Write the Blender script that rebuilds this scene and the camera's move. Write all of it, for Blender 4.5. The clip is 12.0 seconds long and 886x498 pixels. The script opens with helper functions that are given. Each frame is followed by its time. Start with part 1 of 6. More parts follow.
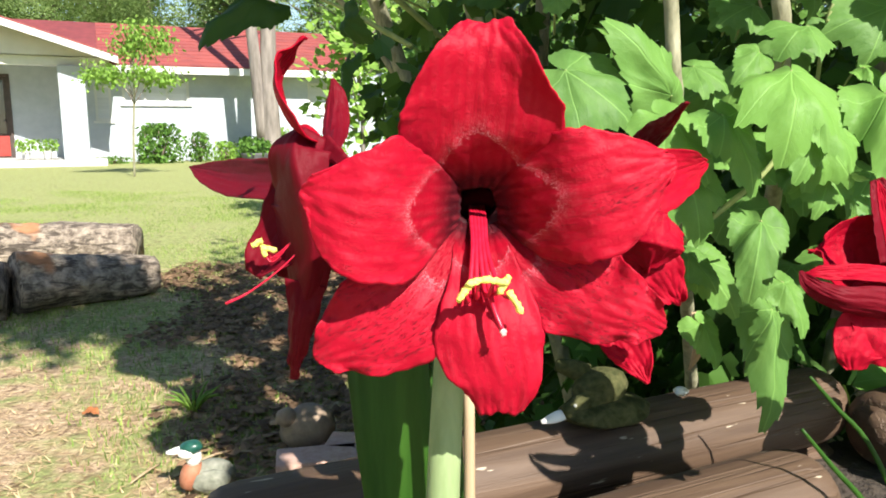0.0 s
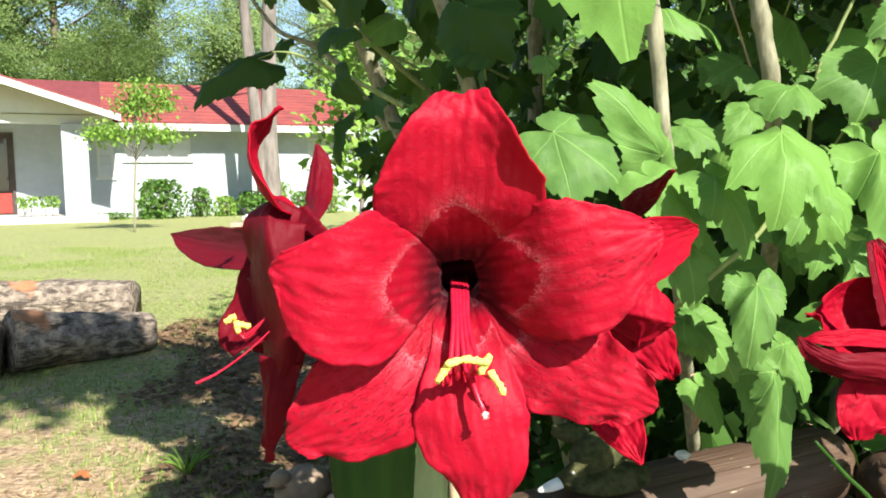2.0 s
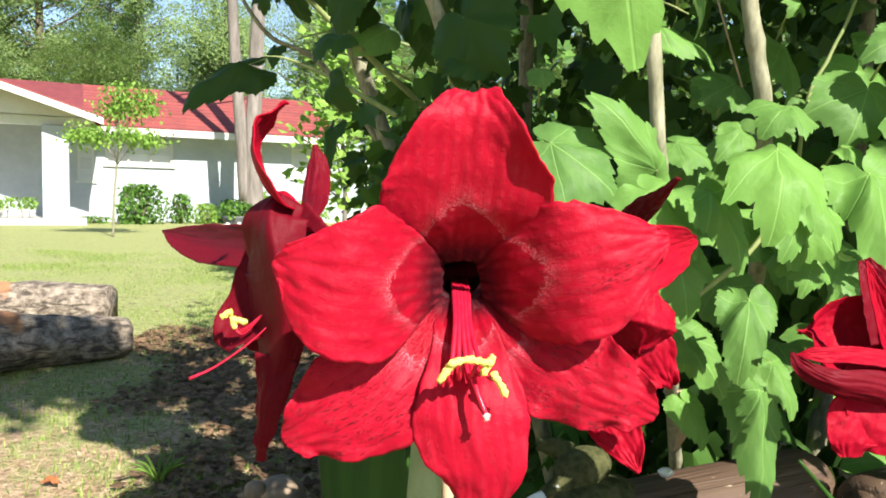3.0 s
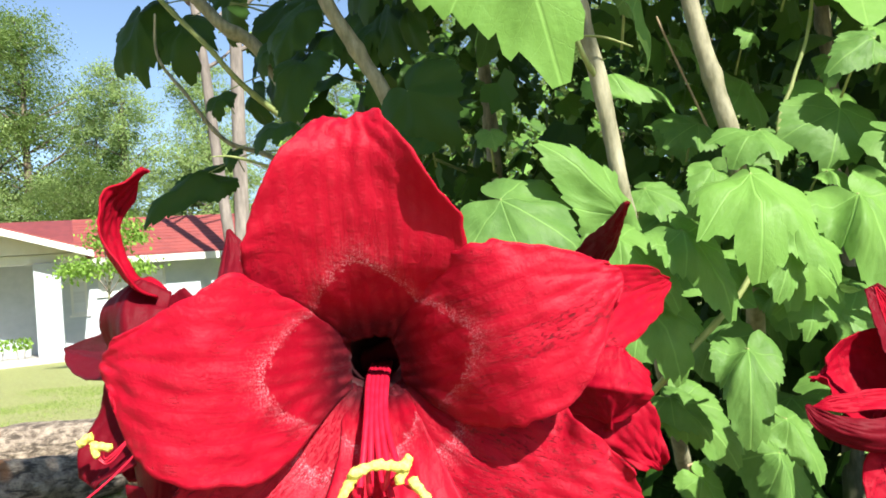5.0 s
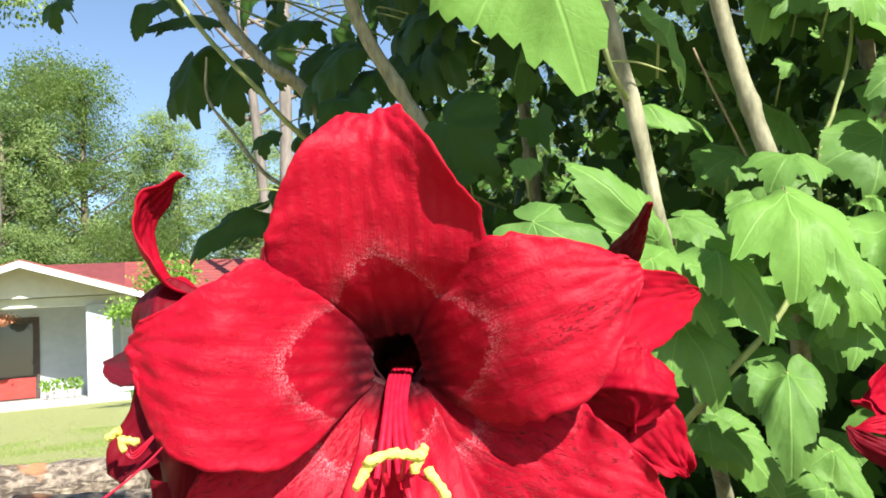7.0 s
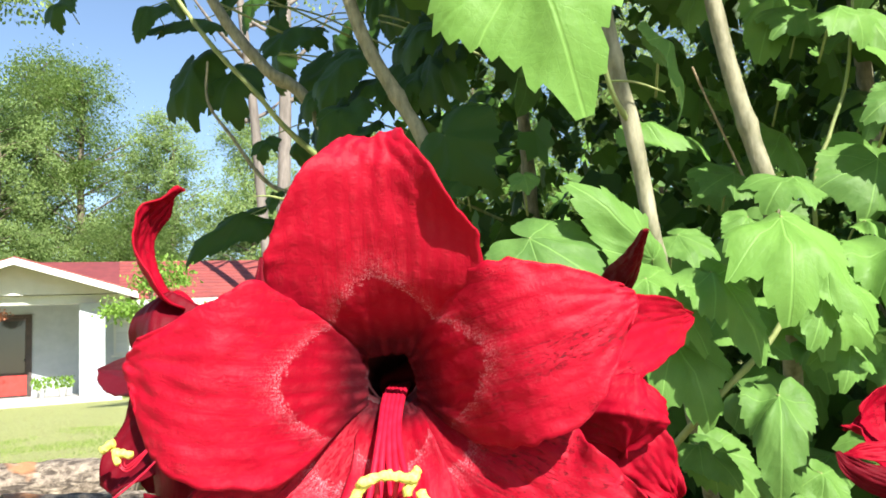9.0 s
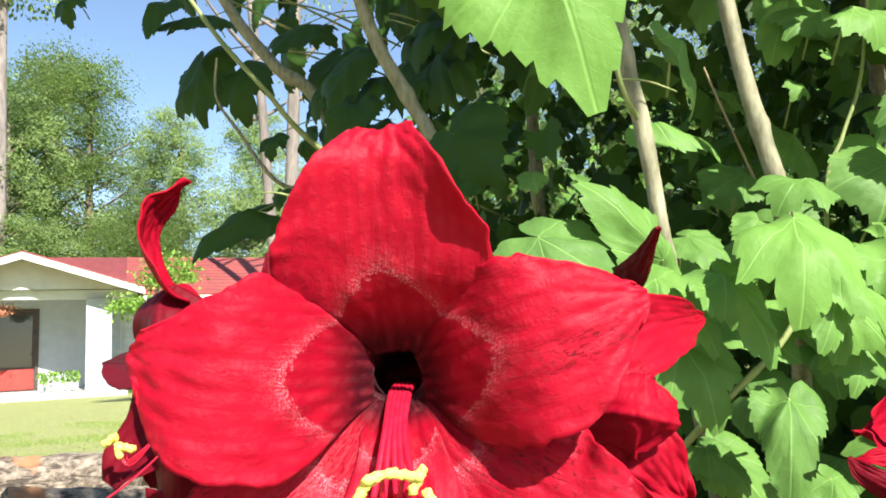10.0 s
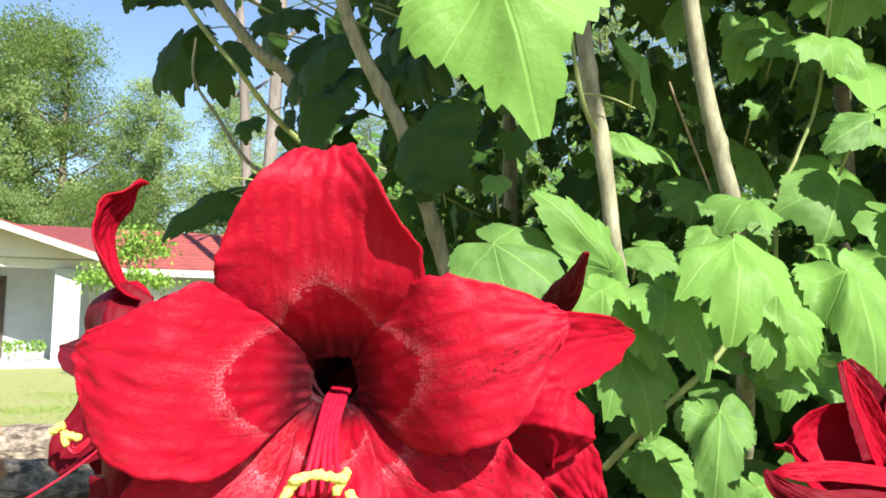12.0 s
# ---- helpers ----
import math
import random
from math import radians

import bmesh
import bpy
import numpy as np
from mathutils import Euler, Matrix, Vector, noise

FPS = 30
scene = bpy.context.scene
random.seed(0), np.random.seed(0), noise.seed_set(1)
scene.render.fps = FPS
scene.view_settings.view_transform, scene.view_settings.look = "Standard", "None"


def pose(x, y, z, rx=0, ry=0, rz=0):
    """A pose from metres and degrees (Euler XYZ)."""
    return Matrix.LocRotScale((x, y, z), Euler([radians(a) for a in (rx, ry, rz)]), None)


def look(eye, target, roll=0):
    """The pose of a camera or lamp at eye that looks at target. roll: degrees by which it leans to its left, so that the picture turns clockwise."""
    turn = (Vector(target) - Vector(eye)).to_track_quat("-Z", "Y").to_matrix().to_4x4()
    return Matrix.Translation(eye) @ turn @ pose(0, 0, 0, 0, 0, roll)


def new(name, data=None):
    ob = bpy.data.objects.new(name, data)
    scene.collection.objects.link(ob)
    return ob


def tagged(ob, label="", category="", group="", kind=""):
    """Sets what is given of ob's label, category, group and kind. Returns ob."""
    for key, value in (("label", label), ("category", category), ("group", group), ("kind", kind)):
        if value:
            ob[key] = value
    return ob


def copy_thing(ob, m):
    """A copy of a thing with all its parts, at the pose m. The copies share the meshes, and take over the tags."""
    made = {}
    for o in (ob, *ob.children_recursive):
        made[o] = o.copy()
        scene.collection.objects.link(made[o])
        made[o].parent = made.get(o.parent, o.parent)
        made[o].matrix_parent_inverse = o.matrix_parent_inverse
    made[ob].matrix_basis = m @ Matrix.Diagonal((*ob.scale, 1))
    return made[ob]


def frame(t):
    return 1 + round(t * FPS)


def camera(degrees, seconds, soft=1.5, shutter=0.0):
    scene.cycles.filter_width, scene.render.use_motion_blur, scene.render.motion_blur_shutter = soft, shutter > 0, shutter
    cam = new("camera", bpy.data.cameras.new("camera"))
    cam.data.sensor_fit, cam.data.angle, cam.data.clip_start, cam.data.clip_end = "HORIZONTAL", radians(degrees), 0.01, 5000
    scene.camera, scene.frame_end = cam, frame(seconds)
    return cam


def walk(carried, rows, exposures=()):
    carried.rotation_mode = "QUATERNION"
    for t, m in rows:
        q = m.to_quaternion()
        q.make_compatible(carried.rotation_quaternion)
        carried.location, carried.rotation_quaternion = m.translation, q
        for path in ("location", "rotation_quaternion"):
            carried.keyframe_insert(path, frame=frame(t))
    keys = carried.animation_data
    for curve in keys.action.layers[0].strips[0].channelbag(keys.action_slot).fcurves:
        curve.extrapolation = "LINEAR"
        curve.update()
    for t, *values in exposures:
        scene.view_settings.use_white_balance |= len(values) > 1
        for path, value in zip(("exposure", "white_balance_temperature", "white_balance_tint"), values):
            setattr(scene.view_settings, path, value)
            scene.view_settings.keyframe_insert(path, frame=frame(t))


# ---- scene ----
cam = camera(61.6, 12.0, soft=1.8)
PATH = [
    (0, (0.006, -0.003, 0.854), (-0.023, 1.971, 0.53), -0.1),
    (0.5, (0.02, -0.007, 0.866), (0.049, 1.977, 0.618), 0.7),
    (1, (0.017, -0.009, 0.874), (0.035, 1.978, 0.649), -0.1),
    (1.5, (0.013, -0.008, 0.871), (-0.003, 1.982, 0.671), -0.5),
    (2, (0.015, 0.012, 0.862), (-0.014, 2.003, 0.676), -0.7),
    (2.5, (0.011, 0.027, 0.854), (-0.01, 2.021, 0.702), 0.3),
    (3, (0.005, 0.014, 0.855), (0.028, 2.009, 0.711), 1.3),
    (5, (0.04, 0.08, 0.841), (0.078, 2.077, 0.944), -5.4),
    (5.5, (0.047, 0.078, 0.838), (0.058, 2.071, 1.005), -5.4),
    (6, (0.053, 0.079, 0.828), (0.029, 2.068, 1.037), -5.4),
    (6.5, (0.051, 0.08, 0.823), (0.013, 2.068, 1.039), -5.1),
    (7, (0.046, 0.079, 0.824), (-0.021, 2.064, 1.058), -4.7),
    (9, (0.046, 0.076, 0.829), (-0.009, 2.06, 1.08), -3.4),
    (9.5, (0.044, 0.077, 0.829), (-0.017, 2.063, 1.058), -2.8),
    (10, (0.045, 0.08, 0.828), (-0.027, 2.063, 1.08), -2.6),
    (10.5, (0.044, 0.077, 0.828), (-0.026, 2.062, 1.064), -2.1),
    (11, (0.045, 0.078, 0.828), (-0.029, 2.064, 1.059), -2.0),
    (11.5, (0.041, 0.078, 0.83), (-0.047, 2.063, 1.061), -1.4),
    (12, (0.059, 0.064, 0.836), (0.049, 2.053, 1.053), 0.1),
]
walk(cam, [(t, look(eye, target, roll)) for t, eye, target, roll in PATH], [(0, 1.16), (3, 1.20), (5, 1.21), (7, 1.24), (9, 1.31), (12, 1.31)])

# ---- world, sun, light ----
SUN = Vector((-0.48, 0.76, -0.76)).normalized()   # the way the sunlight travels
world = bpy.data.worlds.new("world")
scene.world = world
world.use_nodes = True
wn = world.node_tree.nodes
sky = wn.new("ShaderNodeTexSky")
sky.sky_type, sky.sun_disc = "NISHITA", False
sky.dust_density, sky.ozone_density = 0.25, 1.5
sky.sun_elevation = math.asin(-SUN.z)
sky.sun_rotation = math.atan2(-SUN.x, -SUN.y)
wn["Background"].inputs["Strength"].default_value = 0.094
world.node_tree.links.new(sky.outputs[0], wn["Background"].inputs["Color"])
sun = new("sun", bpy.data.lights.new("sun", "SUN"))
sun.data.energy, sun.data.angle, sun.data.color = 5.0, radians(0.53), (1.0, 0.95, 0.86)
sun.matrix_world = look((3, -7, 7), Vector((3, -7, 7)) + SUN)


# ---- materials ----
class Nodes:
    """A small builder for node materials."""

    def __init__(self, name, rough=0.6, metal=0.0):
        self.mat = bpy.data.materials.new(name)
        self.mat.use_nodes = True
        self.tree = self.mat.node_tree
        self.bsdf = self.tree.nodes["Principled BSDF"]
        self.out = self.tree.nodes["Material Output"]
        self.bsdf.inputs["Roughness"].default_value = rough
        self.bsdf.inputs["Metallic"].default_value = metal

    def put(self, node, key, value):
        if isinstance(value, bpy.types.NodeSocket):
            self.tree.links.new(value, node.inputs[key])
        elif value is not None:
            node.inputs[key].default_value = value

    def coord(self, kind="Object", scale=(1, 1, 1), rot=(0, 0, 0)):
        c = self.tree.nodes.new("ShaderNodeTexCoord")
        m = self.tree.nodes.new("ShaderNodeMapping")
        self.tree.links.new(c.outputs[kind], m.inputs["Vector"])
        m.inputs["Scale"].default_value = scale
        m.inputs["Rotation"].default_value = rot
        return m.outputs[0]

    def own(self, scale):
        """The flat coordinates, shifted by a different amount on every object."""
        m = self.coord("UV", scale)
        v = self.tree.nodes.new("ShaderNodeVectorMath")
        v.operation = "ADD"
        self.tree.links.new(m, v.inputs[0])
        s = self.tree.nodes.new("ShaderNodeMath")
        s.operation = "MULTIPLY"
        self.put(s, 0, self.random())
        s.inputs[1].default_value = 37.0
        self.tree.links.new(s.outputs[0], v.inputs[1])
        return v.outputs[0]

    def noise(self, vec, scale, detail=4, rough=0.55, distort=0.0):
        n = self.tree.nodes.new("ShaderNodeTexNoise")
        self.put(n, "Vector", vec)
        for k, v in (("Scale", scale), ("Detail", detail), ("Roughness", rough), ("Distortion", distort)):
            n.inputs[k].default_value = v
        return n.outputs["Fac"]

    def voronoi(self, vec, scale, feature="F1"):
        n = self.tree.nodes.new("ShaderNodeTexVoronoi")
        n.feature = feature
        self.put(n, "Vector", vec)
        n.inputs["Scale"].default_value = scale
        return n.outputs["Distance"]

    def ramp(self, fac, *stops):
        r = self.tree.nodes.new("ShaderNodeValToRGB")
        self.put(r, "Fac", fac)
        e = r.color_ramp.elements
        while len(e) < len(stops):
            e.new(0.5)
        for el, (p, c) in zip(e, stops):
            el.position = p
            el.color = (*c, 1) if isinstance(c, tuple) else (c, c, c, 1)
        return r.outputs["Color"]

    def mix(self, fac, a, b, kind="MIX"):
        m = self.tree.nodes.new("ShaderNodeMix")
        m.data_type, m.blend_type = "RGBA", kind
        self.put(m, 0, fac)
        for k, v in ((6, a), (7, b)):
            self.put(m, k, (*v, 1) if isinstance(v, tuple) else v)
        return m.outputs[2]

    def math(self, op, a, b=None, c=None):
        m = self.tree.nodes.new("ShaderNodeMath")
        m.operation = op
        for k, v in enumerate((a, b, c)):
            self.put(m, k, v)
        return m.outputs[0]

    def uv(self):
        c = self.tree.nodes.new("ShaderNodeTexCoord")
        x = self.tree.nodes.new("ShaderNodeSeparateXYZ")
        self.tree.links.new(c.outputs["UV"], x.inputs[0])
        return x.outputs[0], x.outputs[1], c.outputs["UV"]

    def random(self):
        return self.tree.nodes.new("ShaderNodeObjectInfo").outputs["Random"]

    def island(self):
        return self.tree.nodes.new("ShaderNodeNewGeometry").outputs["Random Per Island"]

    def bump(self, height, strength=0.3, dist=0.01):
        b = self.tree.nodes.new("ShaderNodeBump")
        self.put(b, "Height", height)
        b.inputs["Strength"].default_value = strength
        b.inputs["Distance"].default_value = dist
        self.tree.links.new(b.outputs[0], self.bsdf.inputs["Normal"])
        return self

    def colour(self, value):
        self.put(self.bsdf, "Base Color", (*value, 1) if isinstance(value, tuple) else value)
        return self

    def rough(self, value):
        self.put(self.bsdf, "Roughness", value)
        return self

    def translucent(self, colour, amount):
        t = self.tree.nodes.new("ShaderNodeBsdfTranslucent")
        self.put(t, "Color", (*colour, 1) if isinstance(colour, tuple) else colour)
        m = self.tree.nodes.new("ShaderNodeMixShader")
        m.inputs[0].default_value = amount
        self.tree.links.new(self.bsdf.outputs[0], m.inputs[1])
        self.tree.links.new(t.outputs[0], m.inputs[2])
        self.tree.links.new(m.outputs[0], self.out.inputs["Surface"])
        return self


def petal_material(name, base, dark, throat=True, worn=0.0, band=None):
    """Velvety crimson petal: lengthwise veins, darker streaks and a frosted rim round the throat (u runs from throat to tip)."""
    n = Nodes(name, 0.55)
    u, v, uv = n.uv()
    skin = n.coord("Object")
    fine = n.noise(skin, 1150, 4, 0.7)
    streak = n.noise(n.own((1.6, 34, 1)), 1.0, 5, 0.6)
    fleck = n.noise(n.own((16, 34, 1)), 2.2, 6, 0.7, 0.6)
    blotch = n.noise(skin, 75, 4, 0.6)
    c = n.mix(n.ramp(streak, (0.38, 0.0), (0.70, 1.0)), base, tuple(x * 0.96 for x in base))
    c = n.mix(n.ramp(blotch, (0.42, 0.0), (0.72, 0.7)), c, tuple(min(1, x * 1.16 + 0.002) for x in base))
    c = n.mix(n.math("MULTIPLY", n.ramp(fine, (0.62, 0.0), (0.74, 1.0)), 0.16), c, (base[0] * 1.5 + 0.02, base[1] * 4 + 0.008, base[2] * 2 + 0.01))
    where = n.ramp(n.noise(n.own((2.4, 3.2, 1)), 1.9, 2), (0.58 - worn, 0.0), (0.66 - worn, 1.0))
    if band:
        where = n.math("MAXIMUM", n.math("MULTIPLY", where, 0.4), n.math("MULTIPLY", n.ramp(n.math("ABSOLUTE", n.math("SUBTRACT", v, band)), (0.05, 1.0), (0.10, 0.0)), n.ramp(u, (0.38, 0.0), (0.46, 1.0), (0.80, 1.0), (0.9, 0.0))))
    scars = n.math("MULTIPLY", n.ramp(fleck, (0.54, 0.0), (0.62, 1.0)), where)
    c = n.mix(n.math("MULTIPLY", scars, 0.9 if band or worn else 0.2), c, dark)
    if throat:
        wob = n.math("MULTIPLY_ADD", n.noise(skin, 420, 4, 0.7), 0.12, n.math("ADD", u, n.math("MULTIPLY_ADD", n.math("POWER", n.math("ABSOLUTE", n.math("MULTIPLY_ADD", v, 2.0, -1.0)), 1.8), 0.50, -0.030)))
        c = n.mix(n.ramp(wob, (0.34, 1.0), (0.375, 0.0)), c, (base[0] * 0.80, base[1] * 0.6, base[2] * 0.75))
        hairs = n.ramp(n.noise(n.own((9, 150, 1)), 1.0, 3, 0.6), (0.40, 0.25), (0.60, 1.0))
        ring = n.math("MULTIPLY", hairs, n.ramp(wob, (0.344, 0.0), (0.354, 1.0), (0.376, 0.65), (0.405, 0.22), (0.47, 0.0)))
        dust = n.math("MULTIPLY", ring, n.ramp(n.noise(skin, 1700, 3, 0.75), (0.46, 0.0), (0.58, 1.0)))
        rays = n.math("MULTIPLY", n.ramp(wob, (0.36, 0.0), (0.40, 1.0), (0.66, 0.0)), n.ramp(n.noise(n.own((7, 130, 1)), 1.0, 3, 0.6), (0.55, 0.0), (0.68, 1.0)))
        c = n.mix(n.math("MULTIPLY", rays, 0.10), c, (0.62, 0.14, 0.18))
        grooves = n.math("MULTIPLY", n.ramp(wob, (0.38, 0.0), (0.44, 1.0), (0.72, 0.0)), n.ramp(n.noise(n.own((5, 90, 1)), 1.0, 3, 0.6), (0.34, 1.0), (0.42, 0.0)))
        c = n.mix(n.math("MULTIPLY", grooves, 0.65 if band or worn else 0.35), c, dark)
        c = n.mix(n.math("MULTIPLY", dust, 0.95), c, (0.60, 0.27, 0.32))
        c = n.mix(n.ramp(u, (0.05, 1.0), (0.17, 0.0)), c, (0.05, 0.0018, 0.006))
    veins = n.noise(n.own((1.3, 24, 1)), 1.0, 3, 0.55)
    cells = n.noise(n.own((26, 60, 1)), 1.0, 4, 0.62)
    rows = n.ramp(n.math("ABSOLUTE", n.math("SINE", n.math("MULTIPLY_ADD", n.noise(n.own((2, 3, 1)), 1.0, 2), 1.6, n.math("MULTIPLY", v, 40.0)))), (0.35, 0.0), (1.0, 1.0))
    beads = n.math("MULTIPLY", rows, n.ramp(n.noise(n.own((22, 9, 1)), 1.0, 3, 0.6), (0.40, 0.0), (0.66, 1.0)))
    pleat = n.noise(n.own((5, 9, 1)), 1.0, 3, 0.55, 0.4)
    pebble = n.noise(skin, 330, 4, 0.6)
    h = n.math("ADD", n.math("ADD", n.math("ADD", n.math("MULTIPLY", veins, 0.10), n.math("MULTIPLY", beads, 0.24)), n.math("ADD", n.math("MULTIPLY", pleat, 0.6), n.math("MULTIPLY", pebble, 0.4))), n.math("ADD", n.math("ADD", n.math("MULTIPLY", cells, 0.12), n.math("MULTIPLY", fine, 0.10)), n.math("MULTIPLY", scars, -1.2 if band or worn else -0.35)))
    n.colour(n.mix(n.math("MULTIPLY", beads, 0.14 if throat else 0.08), c, (base[0] * 1.5 + 0.05, 0.06, 0.09)))
    n.bump(h, 0.5 if throat else 0.4, 0.0016 if throat else 0.0013)
    n.bsdf.inputs["Sheen Weight"].default_value = 0.03 if throat else 0.0
    n.bsdf.inputs["Sheen Roughness"].default_value = 0.45
    n.bsdf.inputs["Sheen Tint"].default_value = (1.0, 0.45, 0.55, 1)
    n.bsdf.inputs["Specular IOR Level"].default_value = 0.17 if throat else 0.10
    n.translucent(n.mix(0.0, base, base), 0.22)
    return n.mat


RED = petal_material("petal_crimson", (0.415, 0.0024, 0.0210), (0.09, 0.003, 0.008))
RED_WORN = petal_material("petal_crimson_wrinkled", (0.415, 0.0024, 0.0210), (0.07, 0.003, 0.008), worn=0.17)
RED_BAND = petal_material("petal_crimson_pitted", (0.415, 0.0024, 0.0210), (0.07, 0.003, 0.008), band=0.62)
RED_PLAIN = petal_material("petal_crimson_outer", (0.355, 0.0021, 0.0180), (0.08, 0.004, 0.008), throat=False, worn=0.06)
# maroon of the outer petals, also crimson darkened to look shaded
MAROON = petal_material("petal_maroon_and_shade", (0.15, 0.003, 0.011), (0.05, 0.003, 0.006), throat=False)


def leaf_material(name, green, light, trans):
    n = Nodes(name, 0.5)
    x, y, uv = n.uv()
    ax = n.math("ABSOLUTE", x)
    lines = [(0, 0.008), (44, 0.006), (92, 0.005)]
    vein = None
    for a, w in lines:
        s, k = math.sin(radians(a)), math.cos(radians(a))
        across = n.math("ABSOLUTE", n.math("SUBTRACT", n.math("MULTIPLY", ax, k), n.math("MULTIPLY", y, s)))
        along = n.math("ADD", n.math("MULTIPLY", ax, s), n.math("MULTIPLY", y, k))
        m = n.math("MULTIPLY", n.ramp(across, (w * 0.5, 1.0), (w * 1.6, 0.0)), n.math("GREATER_THAN", along, 0.0))
        vein = m if vein is None else n.math("MAXIMUM", vein, m)
    side = n.math("ABSOLUTE", n.math("SINE", n.math("MULTIPLY", n.math("SUBTRACT", y, n.math("MULTIPLY", ax, 0.9)), 17.0)))
    side = n.math("MULTIPLY", n.ramp(side, (0.0, 1.0), (0.07, 0.0)), 0.30)
    net = n.math("MULTIPLY", n.ramp(n.voronoi(n.coord("UV"), 16.0, "DISTANCE_TO_EDGE"), (0.0, 1.0), (0.05, 0.0)), 0.06)
    side = n.math("MAXIMUM", side, net)
    allv = n.math("MAXIMUM", vein, side)
    rnd = n.random()
    tone = n.mix(rnd, tuple(c * 0.72 for c in green), (green[0] * 1.25, green[1] * 1.2, green[2] * 0.95))
    tone = n.mix(n.ramp(n.noise(n.coord("UV"), 3.0, 4), (0.4, 0.0), (0.75, 0.5)), tone, light)
    c = n.mix(n.math("MULTIPLY", allv, 0.36), tone, tuple(min(1, v * 1.7) for v in light))
    n.colour(c)
    n.bump(n.math("SUBTRACT", n.math("MULTIPLY", n.noise(n.coord("UV"), 9.0, 4), 0.7), n.math("MULTIPLY", allv, 0.6)), 0.30, 0.004)
    n.translucent(n.mix(rnd, tuple(v * 0.9 for v in light), tuple(v * 1.3 for v in light)), trans)
    n.bsdf.inputs["Specular IOR Level"].default_value = 0.18
    return n.mat


LEAF = leaf_material("leaf_green", (0.124, 0.262, 0.064), (0.198, 0.350, 0.092), 0.25)


def island_leaf(name, a, b, trans=0.35, rough=0.55):
    n = Nodes(name, rough)
    r = n.island()
    c = n.ramp(r, (0.0, a), (0.7, b), (1.0, tuple(min(1, v * 1.35) for v in b)))
    n.colour(c)
    n.translucent(n.mix(0.4, c, (0.25, 0.4, 0.05)), trans)
    n.bsdf.inputs["Specular IOR Level"].default_value = 0.18
    return n.mat


# the shrub's leaves again, darkened so that shade sits in the colour
FILL = island_leaf("shrub_leaf_shaded", (0.018, 0.047, 0.009), (0.056, 0.128, 0.022), 0.13)
FAR = island_leaf("tree_leaf", (0.11, 0.185, 0.055), (0.275, 0.365, 0.135), 0.45)
FRESH = island_leaf("fresh_leaf", (0.16, 0.30, 0.05), (0.25, 0.40, 0.08), 0.4)
HEDGE = island_leaf("hedge_leaf", (0.04, 0.10, 0.02), (0.11, 0.22, 0.04), 0.25)
GRASS = island_leaf("grass_blade", (0.13, 0.225, 0.042), (0.29, 0.375, 0.095), 0.3)
LITTER = island_leaf("leaf_litter", (0.07, 0.042, 0.026), (0.20, 0.125, 0.072), 0.08, 0.85)
STRAW = island_leaf("straw", (0.28, 0.18, 0.09), (0.58, 0.43, 0.25), 0.1, 0.8)


def plain(name, a, b, scale, rough=0.7, bump=0.2, dist=0.005, stretch=(1, 1, 1), gloss=0.5):
    """Two-tone noise with relief: scale in features per metre."""
    n = Nodes(name, rough)
    v = n.coord("Object", stretch)
    f = n.noise(v, scale, 6, 0.6)
    g = n.noise(v, scale * 0.13, 3)
    c = n.mix(n.ramp(f, (0.35, 0.0), (0.68, 1.0)), a, b)
    c = n.mix(n.ramp(g, (0.4, 0.0), (0.8, 0.4)), c, tuple(x * 0.55 for x in a))
    n.colour(c)
    n.bump(f, bump, dist)
    n.bsdf.inputs["Specular IOR Level"].default_value = gloss
    return n.mat


STEM = plain("scape_green", (0.20, 0.27, 0.12), (0.32, 0.39, 0.20), 60, 0.5, 0.15, 0.001, (1, 1, 0.15), 0.2)
STRAP = plain("strap_leaf", (0.016, 0.056, 0.006), (0.036, 0.100, 0.012), 80, 0.45, 0.2, 0.001, (1, 1, 0.1), 0.2)
STAKE = plain("dry_stake", (0.34, 0.24, 0.14), (0.48, 0.36, 0.23), 120, 0.7, 0.3, 0.001, (1, 1, 0.1))
YELLOW = plain("pollen_yellow", (0.72, 0.66, 0.09), (0.86, 0.82, 0.25), 900, 0.8, 0.6, 0.0006)
FILAMENT = plain("filament_red", (0.50, 0.006, 0.03), (0.62, 0.015, 0.05), 300, 0.35, 0.1, 0.0005)
THROAT = plain("dark_throat", (0.022, 0.002, 0.004), (0.05, 0.003, 0.007), 300, 0.6, 0.3, 0.001)
STIGMA = plain("stigma_pink", (0.62, 0.25, 0.26), (0.8, 0.5, 0.48), 500, 0.5, 0.1, 0.0005)
CANE = plain("shrub_cane", (0.17, 0.165, 0.095), (0.37, 0.35, 0.23), 120, 0.7, 0.5, 0.003, (1, 1, 0.35))
TWIG = plain("green_twig", (0.20, 0.26, 0.08), (0.34, 0.38, 0.14), 90, 0.6, 0.3, 0.002, (1, 1, 0.3))
BARK = plain("pale_bark", (0.14, 0.12, 0.105), (0.30, 0.26, 0.23), 7, 0.9, 0.7, 0.03, (1, 1, 0.2))
DARKBARK = plain("dark_bark", (0.12, 0.09, 0.07), (0.28, 0.22, 0.17), 9, 0.9, 0.8, 0.04, (1, 1, 0.25))
STUCCO = plain("pale_stucco", (0.42, 0.46, 0.50), (0.47, 0.51, 0.545), 6, 0.85, 0.1, 0.01)
TRIM = plain("white_paint", (0.60, 0.60, 0.56), (0.66, 0.66, 0.62), 4, 0.6, 0.05, 0.005)
CONCRETE = plain("concrete", (0.42, 0.41, 0.39), (0.55, 0.54, 0.52), 9, 0.9, 0.3, 0.01)
